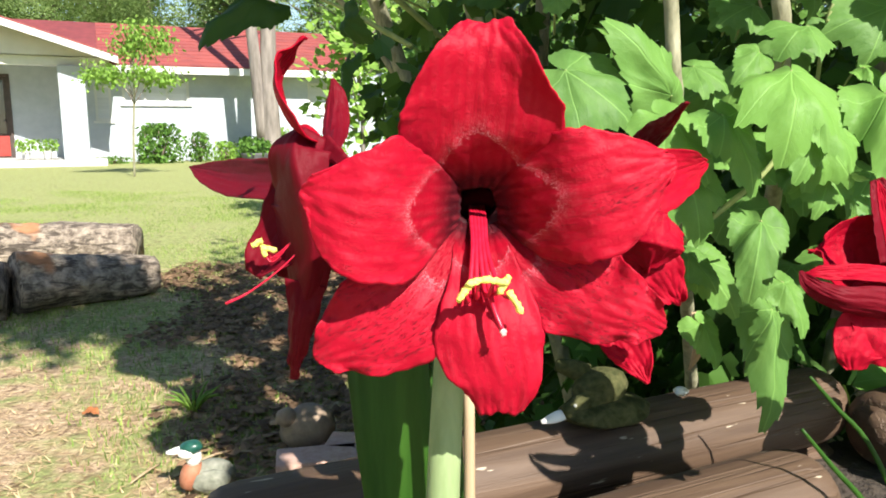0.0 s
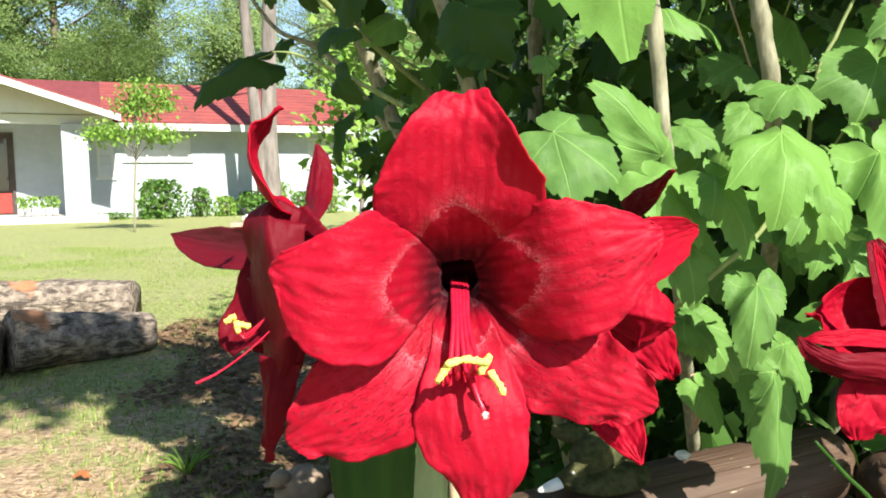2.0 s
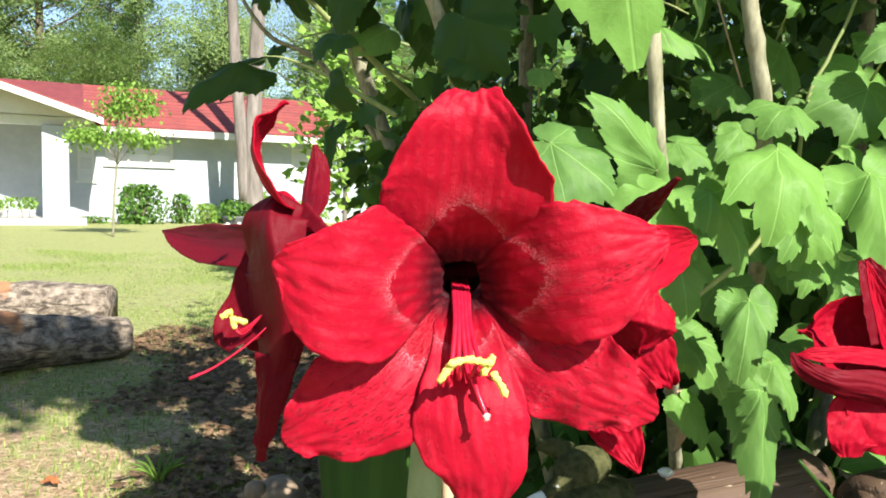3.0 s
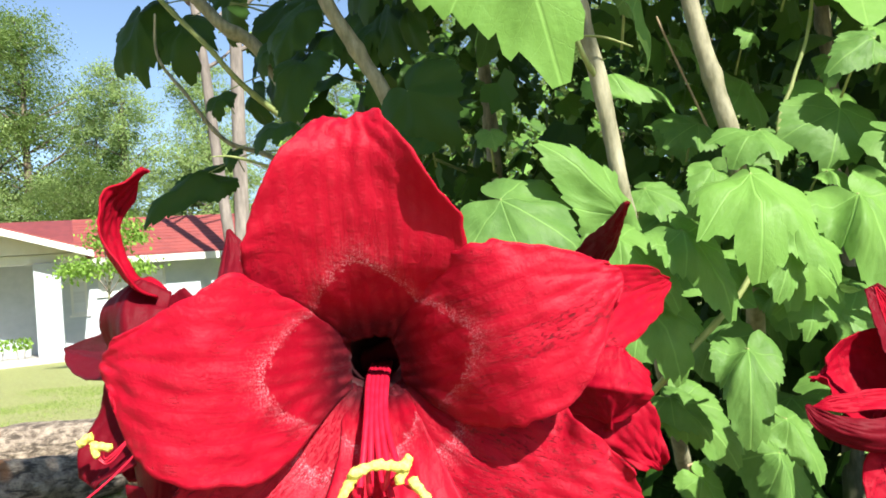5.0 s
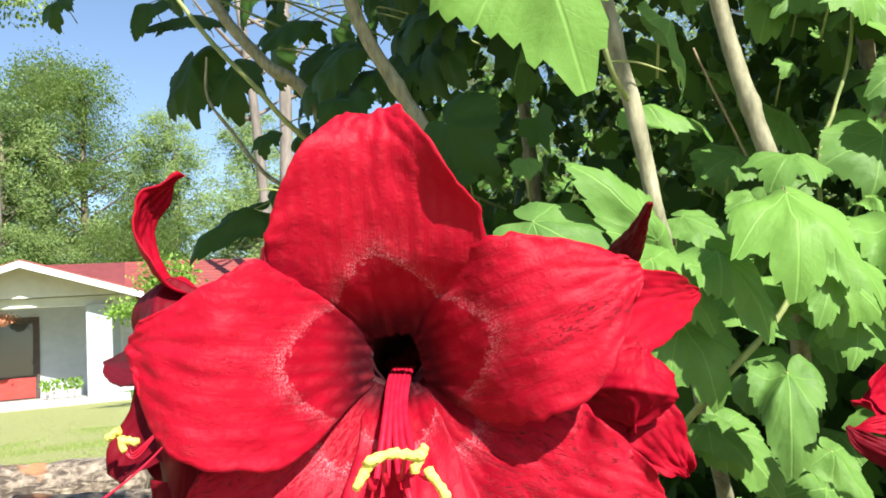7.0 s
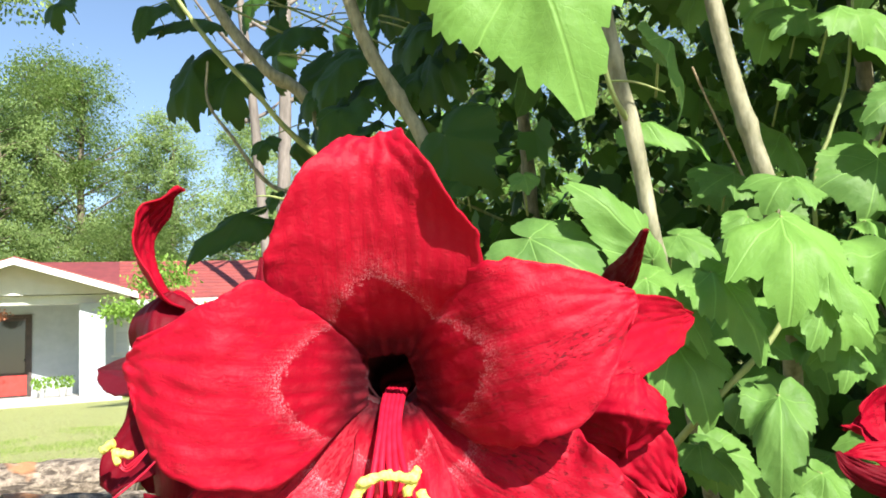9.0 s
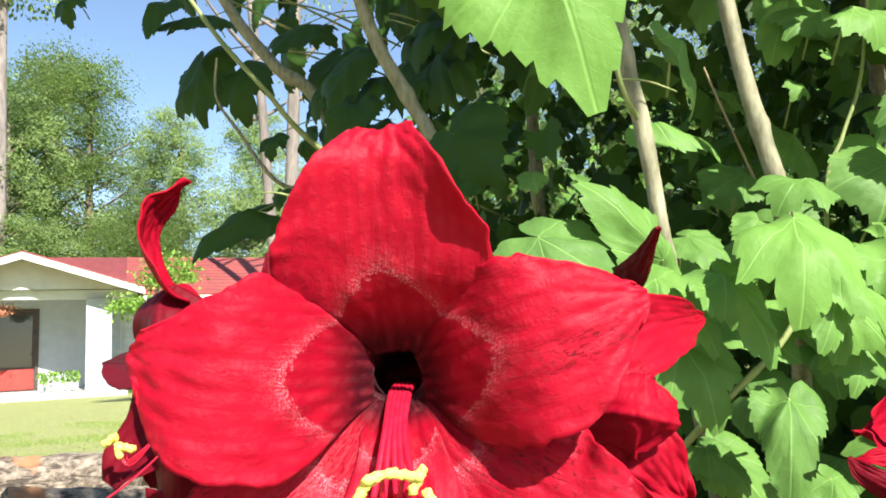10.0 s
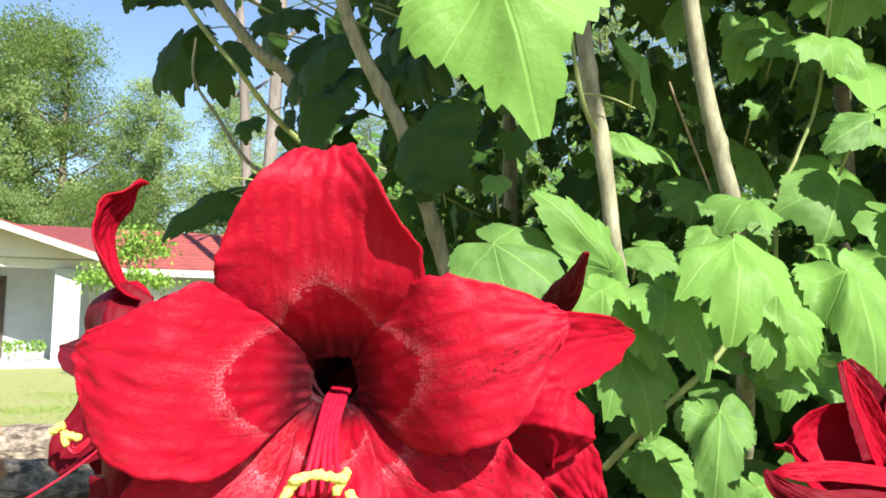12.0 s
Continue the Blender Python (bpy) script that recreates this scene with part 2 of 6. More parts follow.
DOORBROWN = plain("door_brown", (0.05, 0.035, 0.03), (0.09, 0.06, 0.05), 8, 0.5, 0.1, 0.003)
DOORRED = plain("door_red", (0.42, 0.035, 0.025), (0.5, 0.05, 0.04), 8, 0.5, 0.1, 0.003)
MOSS = plain("mossy_resin", (0.035, 0.042, 0.015), (0.115, 0.110, 0.046), 95, 0.9, 1.0, 0.005, gloss=0.15)
BONE = plain("white_bill", (0.68, 0.66, 0.60), (0.8, 0.79, 0.75), 60, 0.5, 0.1, 0.001)
TANDUCK = plain("tan_resin", (0.22, 0.16, 0.11), (0.36, 0.27, 0.19), 30, 0.8, 0.4, 0.004)
RUST = plain("chestnut_paint", (0.33, 0.12, 0.06), (0.45, 0.20, 0.12), 40, 0.7, 0.3, 0.003)
TEAL = plain("dark_green_gloss", (0.01, 0.055, 0.04), (0.02, 0.10, 0.075), 60, 0.3, 0.2, 0.002)
GREYWING = plain("grey_feather", (0.16, 0.17, 0.13), (0.32, 0.32, 0.26), 50, 0.8, 0.5, 0.004)
RUSTLEAF = plain("rust_leaf", (0.26, 0.085, 0.025), (0.40, 0.15, 0.05), 60, 0.8, 0.4, 0.002)
BRICK = plain("pink_brick", (0.45, 0.28, 0.22), (0.58, 0.40, 0.33), 40, 0.9, 0.5, 0.004)
PLANTER = plain("planter_grey", (0.06, 0.065, 0.07), (0.12, 0.12, 0.125), 20, 0.7, 0.3, 0.004)
SOIL = plain("dark_soil", (0.035, 0.026, 0.02), (0.10, 0.075, 0.055), 45, 0.95, 1.0, 0.02)
TERRACOTTA = plain("terracotta_pot", (0.40, 0.16, 0.09), (0.5, 0.22, 0.13), 20, 0.85, 0.2, 0.003)


def timber_material():
    n = Nodes("stained_timber", 0.62)
    v = n.coord("Object", (1.2, 26, 26))
    grain = n.noise(v, 2.2, 8, 0.62, 0.8)
    worn = n.noise(n.coord("Object", (3, 14, 14)), 3.0, 5, 0.65)
    c = n.ramp(grain, (0.30, (0.058, 0.032, 0.019)), (0.52, (0.094, 0.056, 0.034)), (0.72, (0.132, 0.082, 0.052)))
    c = n.mix(n.ramp(worn, (0.69, 0.0), (0.75, 1.0)), c, (0.46, 0.36, 0.24))
    chips = n.noise(n.coord("Object", (30, 160, 160)), 1.0, 2, 0.5)
    c = n.mix(n.ramp(chips, (0.71, 0.0), (0.75, 0.8)), c, (0.50, 0.42, 0.31))
    n.colour(c)
    cracks = n.noise(n.coord("Object", (0.8, 40, 40)), 2.0, 3)
    n.bump(n.math("ADD", grain, n.ramp(cracks, (0.42, 0.0), (0.47, 1.0))), 0.45, 0.004)
    return n.mat


TIMBER = timber_material()


def log_material():
    n = Nodes("log_bark", 0.95)
    v = n.coord("Object", (2.0, 7, 7))
    plates = n.noise(v, 5.0, 5, 0.6, 0.5)
    f = n.noise(n.coord("Object"), 22, 7, 0.68)
    c = n.mix(n.ramp(f, (0.35, 0.0), (0.68, 1.0)), (0.10, 0.075, 0.058), (0.47, 0.39, 0.305))
    c = n.mix(n.ramp(plates, (0.40, 0.85), (0.50, 0.0)), c, (0.05, 0.038, 0.03))
    c = n.mix(n.ramp(n.noise(n.coord("Object"), 3.0, 3), (0.62, 0.0), (0.68, 0.8)), c, (0.45, 0.20, 0.09))
    n.colour(c)
    n.bump(n.math("ADD", plates, n.math("MULTIPLY", f, 0.6)), 0.9, 0.03)
    return n.mat


LOG = log_material()


def roof_material():
    n = Nodes("red_shingle", 0.8)
    r = n.random()
    f = n.noise(n.coord("Object"), 2.5, 5, 0.6)
    c = n.mix(r, (0.26, 0.056, 0.050), (0.30, 0.066, 0.056))
    c = n.mix(n.ramp(f, (0.45, 0.0), (0.7, 0.6)), c, (0.14, 0.035, 0.038))
    n.colour(c)
    n.bump(f, 0.3, 0.01)
    return n.mat


ROOF = roof_material()
FLASHING = plain("red_roof_edge", (0.17, 0.036, 0.038), (0.24, 0.05, 0.05), 5, 0.6, 0.1, 0.004)


def ground_material():
    n = Nodes("lawn_ground", 0.95)
    v = n.coord("Object")
    fine = n.noise(v, 38, 8, 0.7)
    clump = n.noise(v, 6.5, 5, 0.62)
    patch = n.noise(v, 0.75, 4, 0.6)
    straw = n.ramp(fine, (0.32, (0.20, 0.12, 0.066)), (0.5, (0.49, 0.34, 0.205)), (0.7, (0.74, 0.58, 0.395)))
    green = n.ramp(fine, (0.3, (0.15, 0.175, 0.050)), (0.55, (0.34, 0.365, 0.13)), (0.75, (0.53, 0.525, 0.24)))
    sep = n.tree.nodes.new("ShaderNodeSeparateXYZ")
    n.put(sep, 0, v)
    far = n.math("MULTIPLY", n.ramp(n.math("DIVIDE", sep.outputs[1], 20.0), (0.20, 0.0), (0.42, 1.0)), 0.26)
    mask = n.math("ADD", n.math("ADD", n.math("MULTIPLY", clump, 0.5), n.math("MULTIPLY", patch, 0.5)), far)
    c = n.mix(n.ramp(mask, (0.455, 0.0), (0.54, 1.0)), straw, green)
    c = n.mix(n.ramp(n.noise(v, 16, 4, 0.7), (0.57, 0.0), (0.65, 0.85)), c, (0.15, 0.085, 0.048))
    n.colour(c)
    n.bump(n.math("ADD", fine, clump), 0.8, 0.03)
    return n.mat


GROUND = ground_material()


def glass_material():
    n = Nodes("window_glass", 0.05)
    n.colour((0.05, 0.06, 0.06))
    n.bsdf.inputs["Specular IOR Level"].default_value = 0.6
    return n.mat


GLASS = glass_material()
BLIND = plain("closed_blind", (0.55, 0.57, 0.58), (0.62, 0.64, 0.65), 3, 0.35, 0.1, 0.002, (0.2, 0.2, 30))


# ---- builders ----
def thing(name, at, label, category, group="", kind=""):
    ob = new(name)
    ob.location = at
    ob.empty_display_size = 0.05
    ob.matrix_basis = Matrix.Translation(at)
    return tagged(ob, label, category, group, kind)


def mesh_of(name, bm, material, smooth=True):
    me = bpy.data.meshes.new(name)
    bmesh.ops.recalc_face_normals(bm, faces=bm.faces)
    bm.to_mesh(me)
    bm.free()
    me.materials.append(material)
    if smooth:
        me.polygons.foreach_set("use_smooth", [True] * len(me.polygons))
    return me


def hang(ob, parent):
    ob.parent = parent
    m = parent.matrix_basis
    if parent.parent:
        m = parent.parent.matrix_basis @ parent.matrix_parent_inverse @ m
    ob.matrix_parent_inverse = m.inverted()
    return ob


def part(name, bm, material, parent, label="", smooth=True, kind=""):
    """One mesh object from a bmesh in world space, under a thing or a part."""
    me = bm if isinstance(bm, bpy.types.Mesh) else mesh_of(name, bm, material, smooth)
    ob = new(name, me)
    if parent:
        hang(ob, parent)
    return tagged(ob, label, kind=kind)


def alone(name, bm, material, label, category, group="", kind="", smooth=True):
    return tagged(new(name, mesh_of(name, bm, material, smooth)), label, category, group, kind)


def spline(pts, n):
    """n + 1 points along a smooth curve through pts (tuples of any length)."""
    p = [np.array(q, float) for q in pts]
    p = [2 * p[0] - p[1]] + p + [2 * p[-1] - p[-2]]
    out = []
    for i in range(n + 1):
        s = i / n * (len(p) - 3)
        k = min(int(s), len(p) - 4)
        t = s - k
        a, b, c, d = p[k:k + 4]
        out.append(0.5 * (2 * b + (c - a) * t + (2 * a - 5 * b + 4 * c - d) * t * t + (3 * b - a - 3 * c + d) * t ** 3))
    return out


def tube(pts, radii, n=12, seg=10, bm=None, flat=1.0, cap=True):
    """A tapered limb along a smooth curve."""
    bm = bm or bmesh.new()
    rows = spline([(*p, r) for p, r in zip(pts, radii)], n)
    prev = None
    side = Vector((1, 0, 0))
    first = None
    for i, row in enumerate(rows):
        c, r = Vector(row[:3]), max(row[3], 1e-4)
        a, b = rows[max(i - 1, 0)], rows[min(i + 1, n)]
        d = (Vector(b[:3]) - Vector(a[:3])).normalized()
        if abs(d.dot(side)) > 0.95:
            side = Vector((0, 1, 0))
        x = (side - d * side.dot(d)).normalized()
        side = x
        y = d.cross(x)
        ring = [bm.verts.new(c + x * r * math.cos(q) + y * r * flat * math.sin(q)) for q in (2 * math.pi * j / seg for j in range(seg))]
        if prev:
            for j in range(seg):
                bm.faces.new((prev[j], prev[(j + 1) % seg], ring[(j + 1) % seg], ring[j]))
        prev = ring
        first = first or ring
    if cap:
        bm.faces.new(prev)
        bm.faces.new(first[::-1])
    return bm


def box(lo, hi, bevel=0.0, bm=None):
    own = bmesh.new()
    bmesh.ops.create_cube(own, size=1.0)
    c = [(a + b) / 2 for a, b in zip(lo, hi)]
    for v in own.verts:
        v.co = Vector([c[k] + v.co[k] * (hi[k] - lo[k]) for k in range(3)])
    if bevel:
        bmesh.ops.bevel(own, geom=own.edges[:], offset=bevel, segments=2, affect="EDGES", profile=0.6)
    if bm is None:
        return own
    me = bpy.data.meshes.new("tmp")
    own.to_mesh(me)
    own.free()
    bm.from_mesh(me)
    bpy.data.meshes.remove(me)
    return bm


def blob(c, r, rot=(0, 0, 0), lumps=0.0, bm=None, seg=20, freq=6.0, power=1.0):
    """A rounded body with uneven surface: c centre, r half axes."""
    bm = bm or bmesh.new()
    m = Matrix.Translation(c) @ Euler([radians(a) for a in rot]).to_matrix().to_4x4()
    made = bmesh.ops.create_uvsphere(bm, u_segments=seg, v_segments=max(6, seg // 2), radius=1.0)["verts"]
    for v in made:
        k = 1 + lumps * noise.noise(v.co * freq * 0.3 + Vector(c) * 9)
        v.co = m @ Vector([v.co[i] * r[i] * k for i in range(3)])
    return bm


def petal(name, mid, widths, parent, material=None, face=(0, -1, 0), cup=0.0, ruffle=0.0, waves=3.0, fold=0.0, seed=0, label="", ns=34, nt=22, notch=0.0, channel=0.0, lifts=None, sharp=1.7, ribs=0.0, blunt=0.0):
    """A petal lofted along a midrib. widths: half widths to either side at each midrib point; face: the way its inner side looks;
    cup: how far the edges come forward, in half widths; lifts: the same in metres, point by point; sharp: 1 for a keel, more for a round back;
    ruffle: edge waves, metres; channel: depth of the groove along the midrib; ribs: height of the lengthwise ribs; blunt: how far the corners of a broad tip are rounded off, in half widths."""
    rows = spline([(*p, *w, *e) for p, w, e in zip(mid, widths, lifts or [(0, 0)] * len(mid))], ns)
    bm = bmesh.new()
    uvl = bm.loops.layers.uv.new("uv")
    face = Vector(face).normalized()
    grid, tex = [], {}
    for i, row in enumerate(rows):
        s = i / ns
        c, wa, wb = Vector(row[:3]), max(row[3], 2e-4), max(row[4], 2e-4)
        d = (Vector(rows[min(i + 1, ns)][:3]) - Vector(rows[max(i - 1, 0)][:3])).normalized()
        x = d.cross(face).normalized()
        nrm = x.cross(d).normalized()
        line = []
        for j in range(nt + 1):
            t = 2 * j / nt - 1
            w = wb if t > 0 else wa
            edge = abs(t) ** 3
            off = cup * min(1.0, s / 0.4) * w * abs(t) ** 1.7 + (row[6] if t > 0 else row[5]) * abs(t) ** sharp
            if ribs:
                run = math.sin(math.pi * min(1.0, 0.12 + s)) * (1 - 0.5 * edge)
                off += ribs * run * math.sin(t * 17 + 1.4 * math.sin(4 * s + seed)) * (0.6 + 0.8 * noise.noise(Vector((s * 3, t * 2, seed))))
                off += 0.7 * ribs * run * math.sin((s * 2.2 + abs(t)) * 34 + 3 * noise.noise(Vector((s * 2, t * 2, seed + 2.0)))) * noise.noise(Vector((s * 4, t * 3, seed + 7.0)))
            off += ruffle * edge * (0.25 + s) * math.sin(waves * 2 * math.pi * s + (1.3 if t > 0 else 0.2) + seed)
            off += ruffle * 0.45 * abs(t) ** 1.5 * noise.noise(Vector((s * 5, t * 2.2, seed * 3.1)))
            off += 0.0009 * noise.noise(Vector((s * 9, t * 5, seed * 1.7)))
            off += 0.0011 * edge * min(1.0, w / 0.02) * s * noise.noise(Vector((s * 26, 2 * t, seed + 6.0)))
            off -= channel * math.exp(-(t * 5) ** 2) * (1 - s)
            crease = 0.92 - 0.62 * (s - 0.35) / 0.65
            if fold and t > crease and s > 0.35:
                off += fold * w * (t - crease) * min(1.0, (1.0 - s) / 0.25)
            p = c + x * (t * w * (1 + 0.05 * edge * noise.noise(Vector((s * 8, t, seed + 4.0))) + 0.045 * edge * noise.noise(Vector((s * 22, t, seed + 9.0))))) + nrm * off
            if blunt and s > 0.8:
                p -= d * (blunt * w * t * t * ((s - 0.8) / 0.2) ** 2)
            if notch:
                p += d * (-notch * max(0, s - 0.9) * 10 * (math.exp(-(t * 3) ** 2) + 0.5 * abs(math.sin(6 * t + seed))))
            v = bm.verts.new(p)
            tex[v] = (s, 0.5 + t * w / 0.06)
            line.append(v)
        grid.append(line)
    for i in range(ns):
        for j in range(nt):
            f = bm.faces.new((grid[i][j], grid[i][j + 1], grid[i + 1][j + 1], grid[i + 1][j]))
            for lp in f.loops:
                lp[uvl].uv = tex[lp.vert]
    ob = part(name, bm, material or RED, parent, label)
    sol = ob.modifiers.new("thickness", "SOLIDIFY")
    sol.thickness, sol.offset = 0.0007, 0.0
    return ob


def bloom_petal(rows, parent, material=None, **k):
    """A petal of a bloom from its stations along the rib: place, half widths and edge lifts."""
    return petal("petal", [r[:3] for r in rows], [r[3:5] for r in rows], parent, material, lifts=[r[5:7] for r in rows], ns=64, nt=40, **k)


# ---- ground ----
def ground_mesh():
    bm = bmesh.new()
    ys = [-60, -20, -6, -2, 0] + [0.5 * k for k in range(1, 25)] + [14, 16, 18, 22, 30, 45, 80, 200, 800]
    xs = [-800, -200, -80, -40, -20, -12] + [-8 + 0.5 * k for k in range(0, 25)] + [6, 8, 12, 20, 40, 80, 200, 800]
    rows = [[bm.verts.new((x, y, 0.025 * noise.noise(Vector((x * 0.6, y * 0.6, 0))) if abs(x) < 12 and y < 14 else 0)) for x in xs] for y in ys]
    for a, b in zip(rows, rows[1:]):
        for j in range(len(xs) - 1):
            bm.faces.new((a[j], a[j + 1], b[j + 1], b[j]))
    return bm


alone("ground", ground_mesh(), GROUND, "patchy dry lawn with straw and bare sandy soil", "lawn", kind="structure")


def blades(name, count, region, height, width, material, label, category, lying=False, seed=1, patchy=0.0):
    rng = random.Random(seed)
    verts, faces = [], []
    x0, x1, y0, y1 = region
    while len(faces) < count:
        x = rng.uniform(x0, x1)
        y = y0 + (y1 - y0) * rng.random() ** 1.6
        if noise.noise(Vector((x * 1.1, y * 1.1, 3.0))) < patchy + 0.25 * rng.uniform(-1, 1):
            continue
        z = 0.025 * noise.noise(Vector((x * 0.6, y * 0.6, 0)))
        a = rng.uniform(0, 2 * math.pi)
        h, w = height * rng.uniform(0.5, 1.3), width * rng.uniform(0.6, 1.4)
        dx, dy = math.cos(a), math.sin(a)
        lean = rng.uniform(0.2, 0.9) * h
        k = len(verts)
        if lying:
            up = rng.uniform(0.003, 0.02)
            verts += [(x - dy * w, y + dx * w, z + 0.004), (x + dy * w, y - dx * w, z + 0.004), (x + dx * h, y + dy * h, z + up)]
        else:
            verts += [(x - dy * w, y + dx * w, z - 0.005), (x + dy * w, y - dx * w, z - 0.005), (x + dx * lean, y + dy * lean, z + h)]
        faces.append((k, k + 1, k + 2))
    me = bpy.data.meshes.new(name)
    me.from_pydata(verts, [], faces)
    me.materials.append(material)
    return tagged(new(name, me), label, category, kind="stuff")


blades("grass", 70000, (-5.5, 0.5, 1.3, 10.0), 0.024, 0.0028, GRASS, "short yellow-green lawn grass", "grass", seed=2, patchy=0.12)
blades("straw_litter", 14000, (-3.2, 0.6, 1.2, 3.6), 0.045, 0.0020, STRAW, "dry tan pine straw lying on the ground", "straw", lying=True, seed=5, patchy=-0.35)


# ---- timbers of the raised bed ----
def timber(a, b, r, name, label):
    """A round landscape timber from a to b with softened ends."""
    a, b = Vector(a), Vector(b)
    ln = (b - a).length
    bm = bmesh.new()
    prof = [(0.0, 0.70), (0.004, 0.86), (0.014, 0.96), (0.03, 1.0)]
    st = [(x, k) for x, k in prof] + [(0.03 + (ln - 0.06) * i / 14, 1.0) for i in range(1, 14)] + [(ln - x, k) for x, k in prof[::-1]]
    prev = None
    for x, k in st:
        ring = []
        for j in range(20):
            q = 2 * math.pi * j / 20
            rr = r * k * (1 + 0.025 * noise.noise(Vector((x * 4, math.cos(q), math.sin(q) + a.x))))
            yy, zz = rr * math.cos(q), rr * math.sin(q)
            zz = max(min(zz, r * 0.93), -r * 0.93)
            ring.append(bm.verts.new((x, yy, zz)))
        if prev:
            for j in range(20):
                bm.faces.new((prev[j], prev[(j + 1) % 20], ring[(j + 1) % 20], ring[j]))
        else:
            bm.faces.new(ring[::-1])
        prev = ring
    bm.faces.new(prev)
    ob = alone(name, bm, TIMBER, label, "timber", "timbers of the raised bed")
    d = (b - a).normalized()
    ob.matrix_basis = Matrix.Translation(a) @ d.to_track_quat("X", "Z").to_matrix().to_4x4()
    for x0, s in ((0.0, -1), (ln, 1)):
        cap = bmesh.new()
        bmesh.ops.create_cone(cap, cap_ends=True, segments=20, radius1=r * 0.66, radius2=r * 0.64, depth=0.004)
        bmesh.ops.transform(cap, matrix=Matrix.Translation(a) @ d.to_track_quat("X", "Z").to_matrix().to_4x4() @ Matrix.Translation((x0 + s * 0.001, 0, 0)) @ Matrix.Rotation(math.pi / 2, 4, "Y"), verts=cap.verts)
        part("end_grain", cap, TIMBER, ob, "cut end grain")
    return ob


for k in range(6):
    z = 0.505 - 0.0885 * k
    timber((-0.20, 0.575, z), (0.48, 0.915, z), 0.048, "landscape_timber", "dark brown stained round timber edging the raised bed")
timber((-0.20, 0.395, 0.505), (0.345, 0.6675, 0.505), 0.048, "landscape_timber", "dark brown stained round timber lying across the bed")
timber((0.50, 0.83, 0.50), (1.15, 1.155, 0.50), 0.048, "landscape_timber", "dark weathered timber further along the bed")


def soil_mesh():
    bm = bmesh.new()
    n, m = 30, 26
    rows = []
    for i in range(n + 1):
        row = []
        for j in range(m + 1):
            x = -0.20 + 1.4 * i / n
            back = 0.565 + 0.5 * (x + 0.2)
            y = 0.20 + (back - 0.20) * j / m
            z = 0.452 + 0.012 * noise.noise(Vector((x * 12, y * 12, 0))) + 0.006 * noise.noise(Vector((x * 40, y * 40, 0)))
            row.append(bm.verts.new((x, y, z)))
        rows.append(row)
    for a, b in zip(rows, rows[1:]):
        for j in range(m):
            bm.faces.new((a[j], b[j], b[j + 1], a[j + 1]))
    rim = [e for e in bm.edges if e.is_boundary]
    made = bmesh.ops.extrude_edge_only(bm, edges=rim)["geom"]
    for v in made:
        if isinstance(v, bmesh.types.BMVert):
            v.co.z = 0.0
    return bm


alone("soil_bed", soil_mesh(), SOIL, "dark crumbly soil filling the raised bed", "soil", kind="structure")


# ---- the amaryllis in front ----
plant = thing("amaryllis", (-0.02, 0.38, 0.452), "tall crimson amaryllis in full bloom, growing in the raised bed", "flower")
part("scape", tube([(-0.004, 0.355, 0.44), (-0.002, 0.355, 0.58), (0.001, 0.355, 0.68), (0.005, 0.375, 0.76), (0.004, 0.40, 0.80)], [0.011, 0.0098, 0.0085, 0.008, 0.009], 24, 16), STEM, plant)


def strap(pts, widths, name="strap_leaf"):
    return petal(name, pts, [(w, w) for w in widths], plant, STRAP, face=(0.2, -1, 0.1), cup=0.35, ns=24, nt=6)


strap([(-0.016, 0.425, 0.45), (-0.021, 0.425, 0.55), (-0.029, 0.425, 0.65), (-0.036, 0.43, 0.735), (-0.038, 0.44, 0.79)], [0.014, 0.019, 0.0225, 0.0235, 0.012])
strap([(-0.006, 0.47, 0.45), (-0.003, 0.47, 0.55), (-0.001, 0.475, 0.65), (-0.004, 0.48, 0.715)], [0.012, 0.014, 0.012, 0.004])
strap([(0.012, 0.42, 0.45), (0.014, 0.42, 0.55), (0.015, 0.425, 0.60), (0.015, 0.43, 0.64)], [0.007, 0.008, 0.006, 0.001])
alone("stake", tube([(0.016, 0.385, 0.44), (0.0155, 0.38, 0.58), (0.014, 0.375, 0.73)], [0.0035, 0.0033, 0.003], 10, 8), STAKE, "thin tan cane stake beside the flower stalk", "stake")


# front bloom, facing the path
front = part("bloom", tube([(0.006, 0.405, 0.800), (0.013, 0.398, 0.811), (0.0165, 0.386, 0.815), (0.0170, 0.362, 0.818), (0.0164, 0.352, 0.8195), (0.0164, 0.347, 0.8195), (0.0164, 0.344, 0.8195)], [0.006, 0.007, 0.0100, 0.0104, 0.0108, 0.0130, 0.0190], 14, 16, cap=False), THROAT, plant, "wide open crimson bloom with a dark throat")
bloom_petal([(0.017, 0.343, 0.8263, 0.0095, 0.0095, 0.001, 0.001), (0.0167, 0.327, 0.839, 0.0214, 0.0209, 0.003, 0.002), (0.0165, 0.317, 0.8486, 0.0318, 0.0318, 0.006, 0.003), (0.0174, 0.31, 0.8612, 0.033, 0.0346, 0.009, 0.003), (0.0178, 0.305, 0.8732, 0.0272, 0.0272, 0.008, 0.003), (0.0183, 0.302, 0.884, 0.0202, 0.0187, 0.005, 0.003), (0.0183, 0.303, 0.8915, 0.0139, 0.0126, 0.002, 0.002), (0.0183, 0.305, 0.8968, 0.0095, 0.0099, -0.002, 0)],
      front, ruffle=0.0012, fold=0.45, seed=1, notch=0.0016, ribs=0.00028)
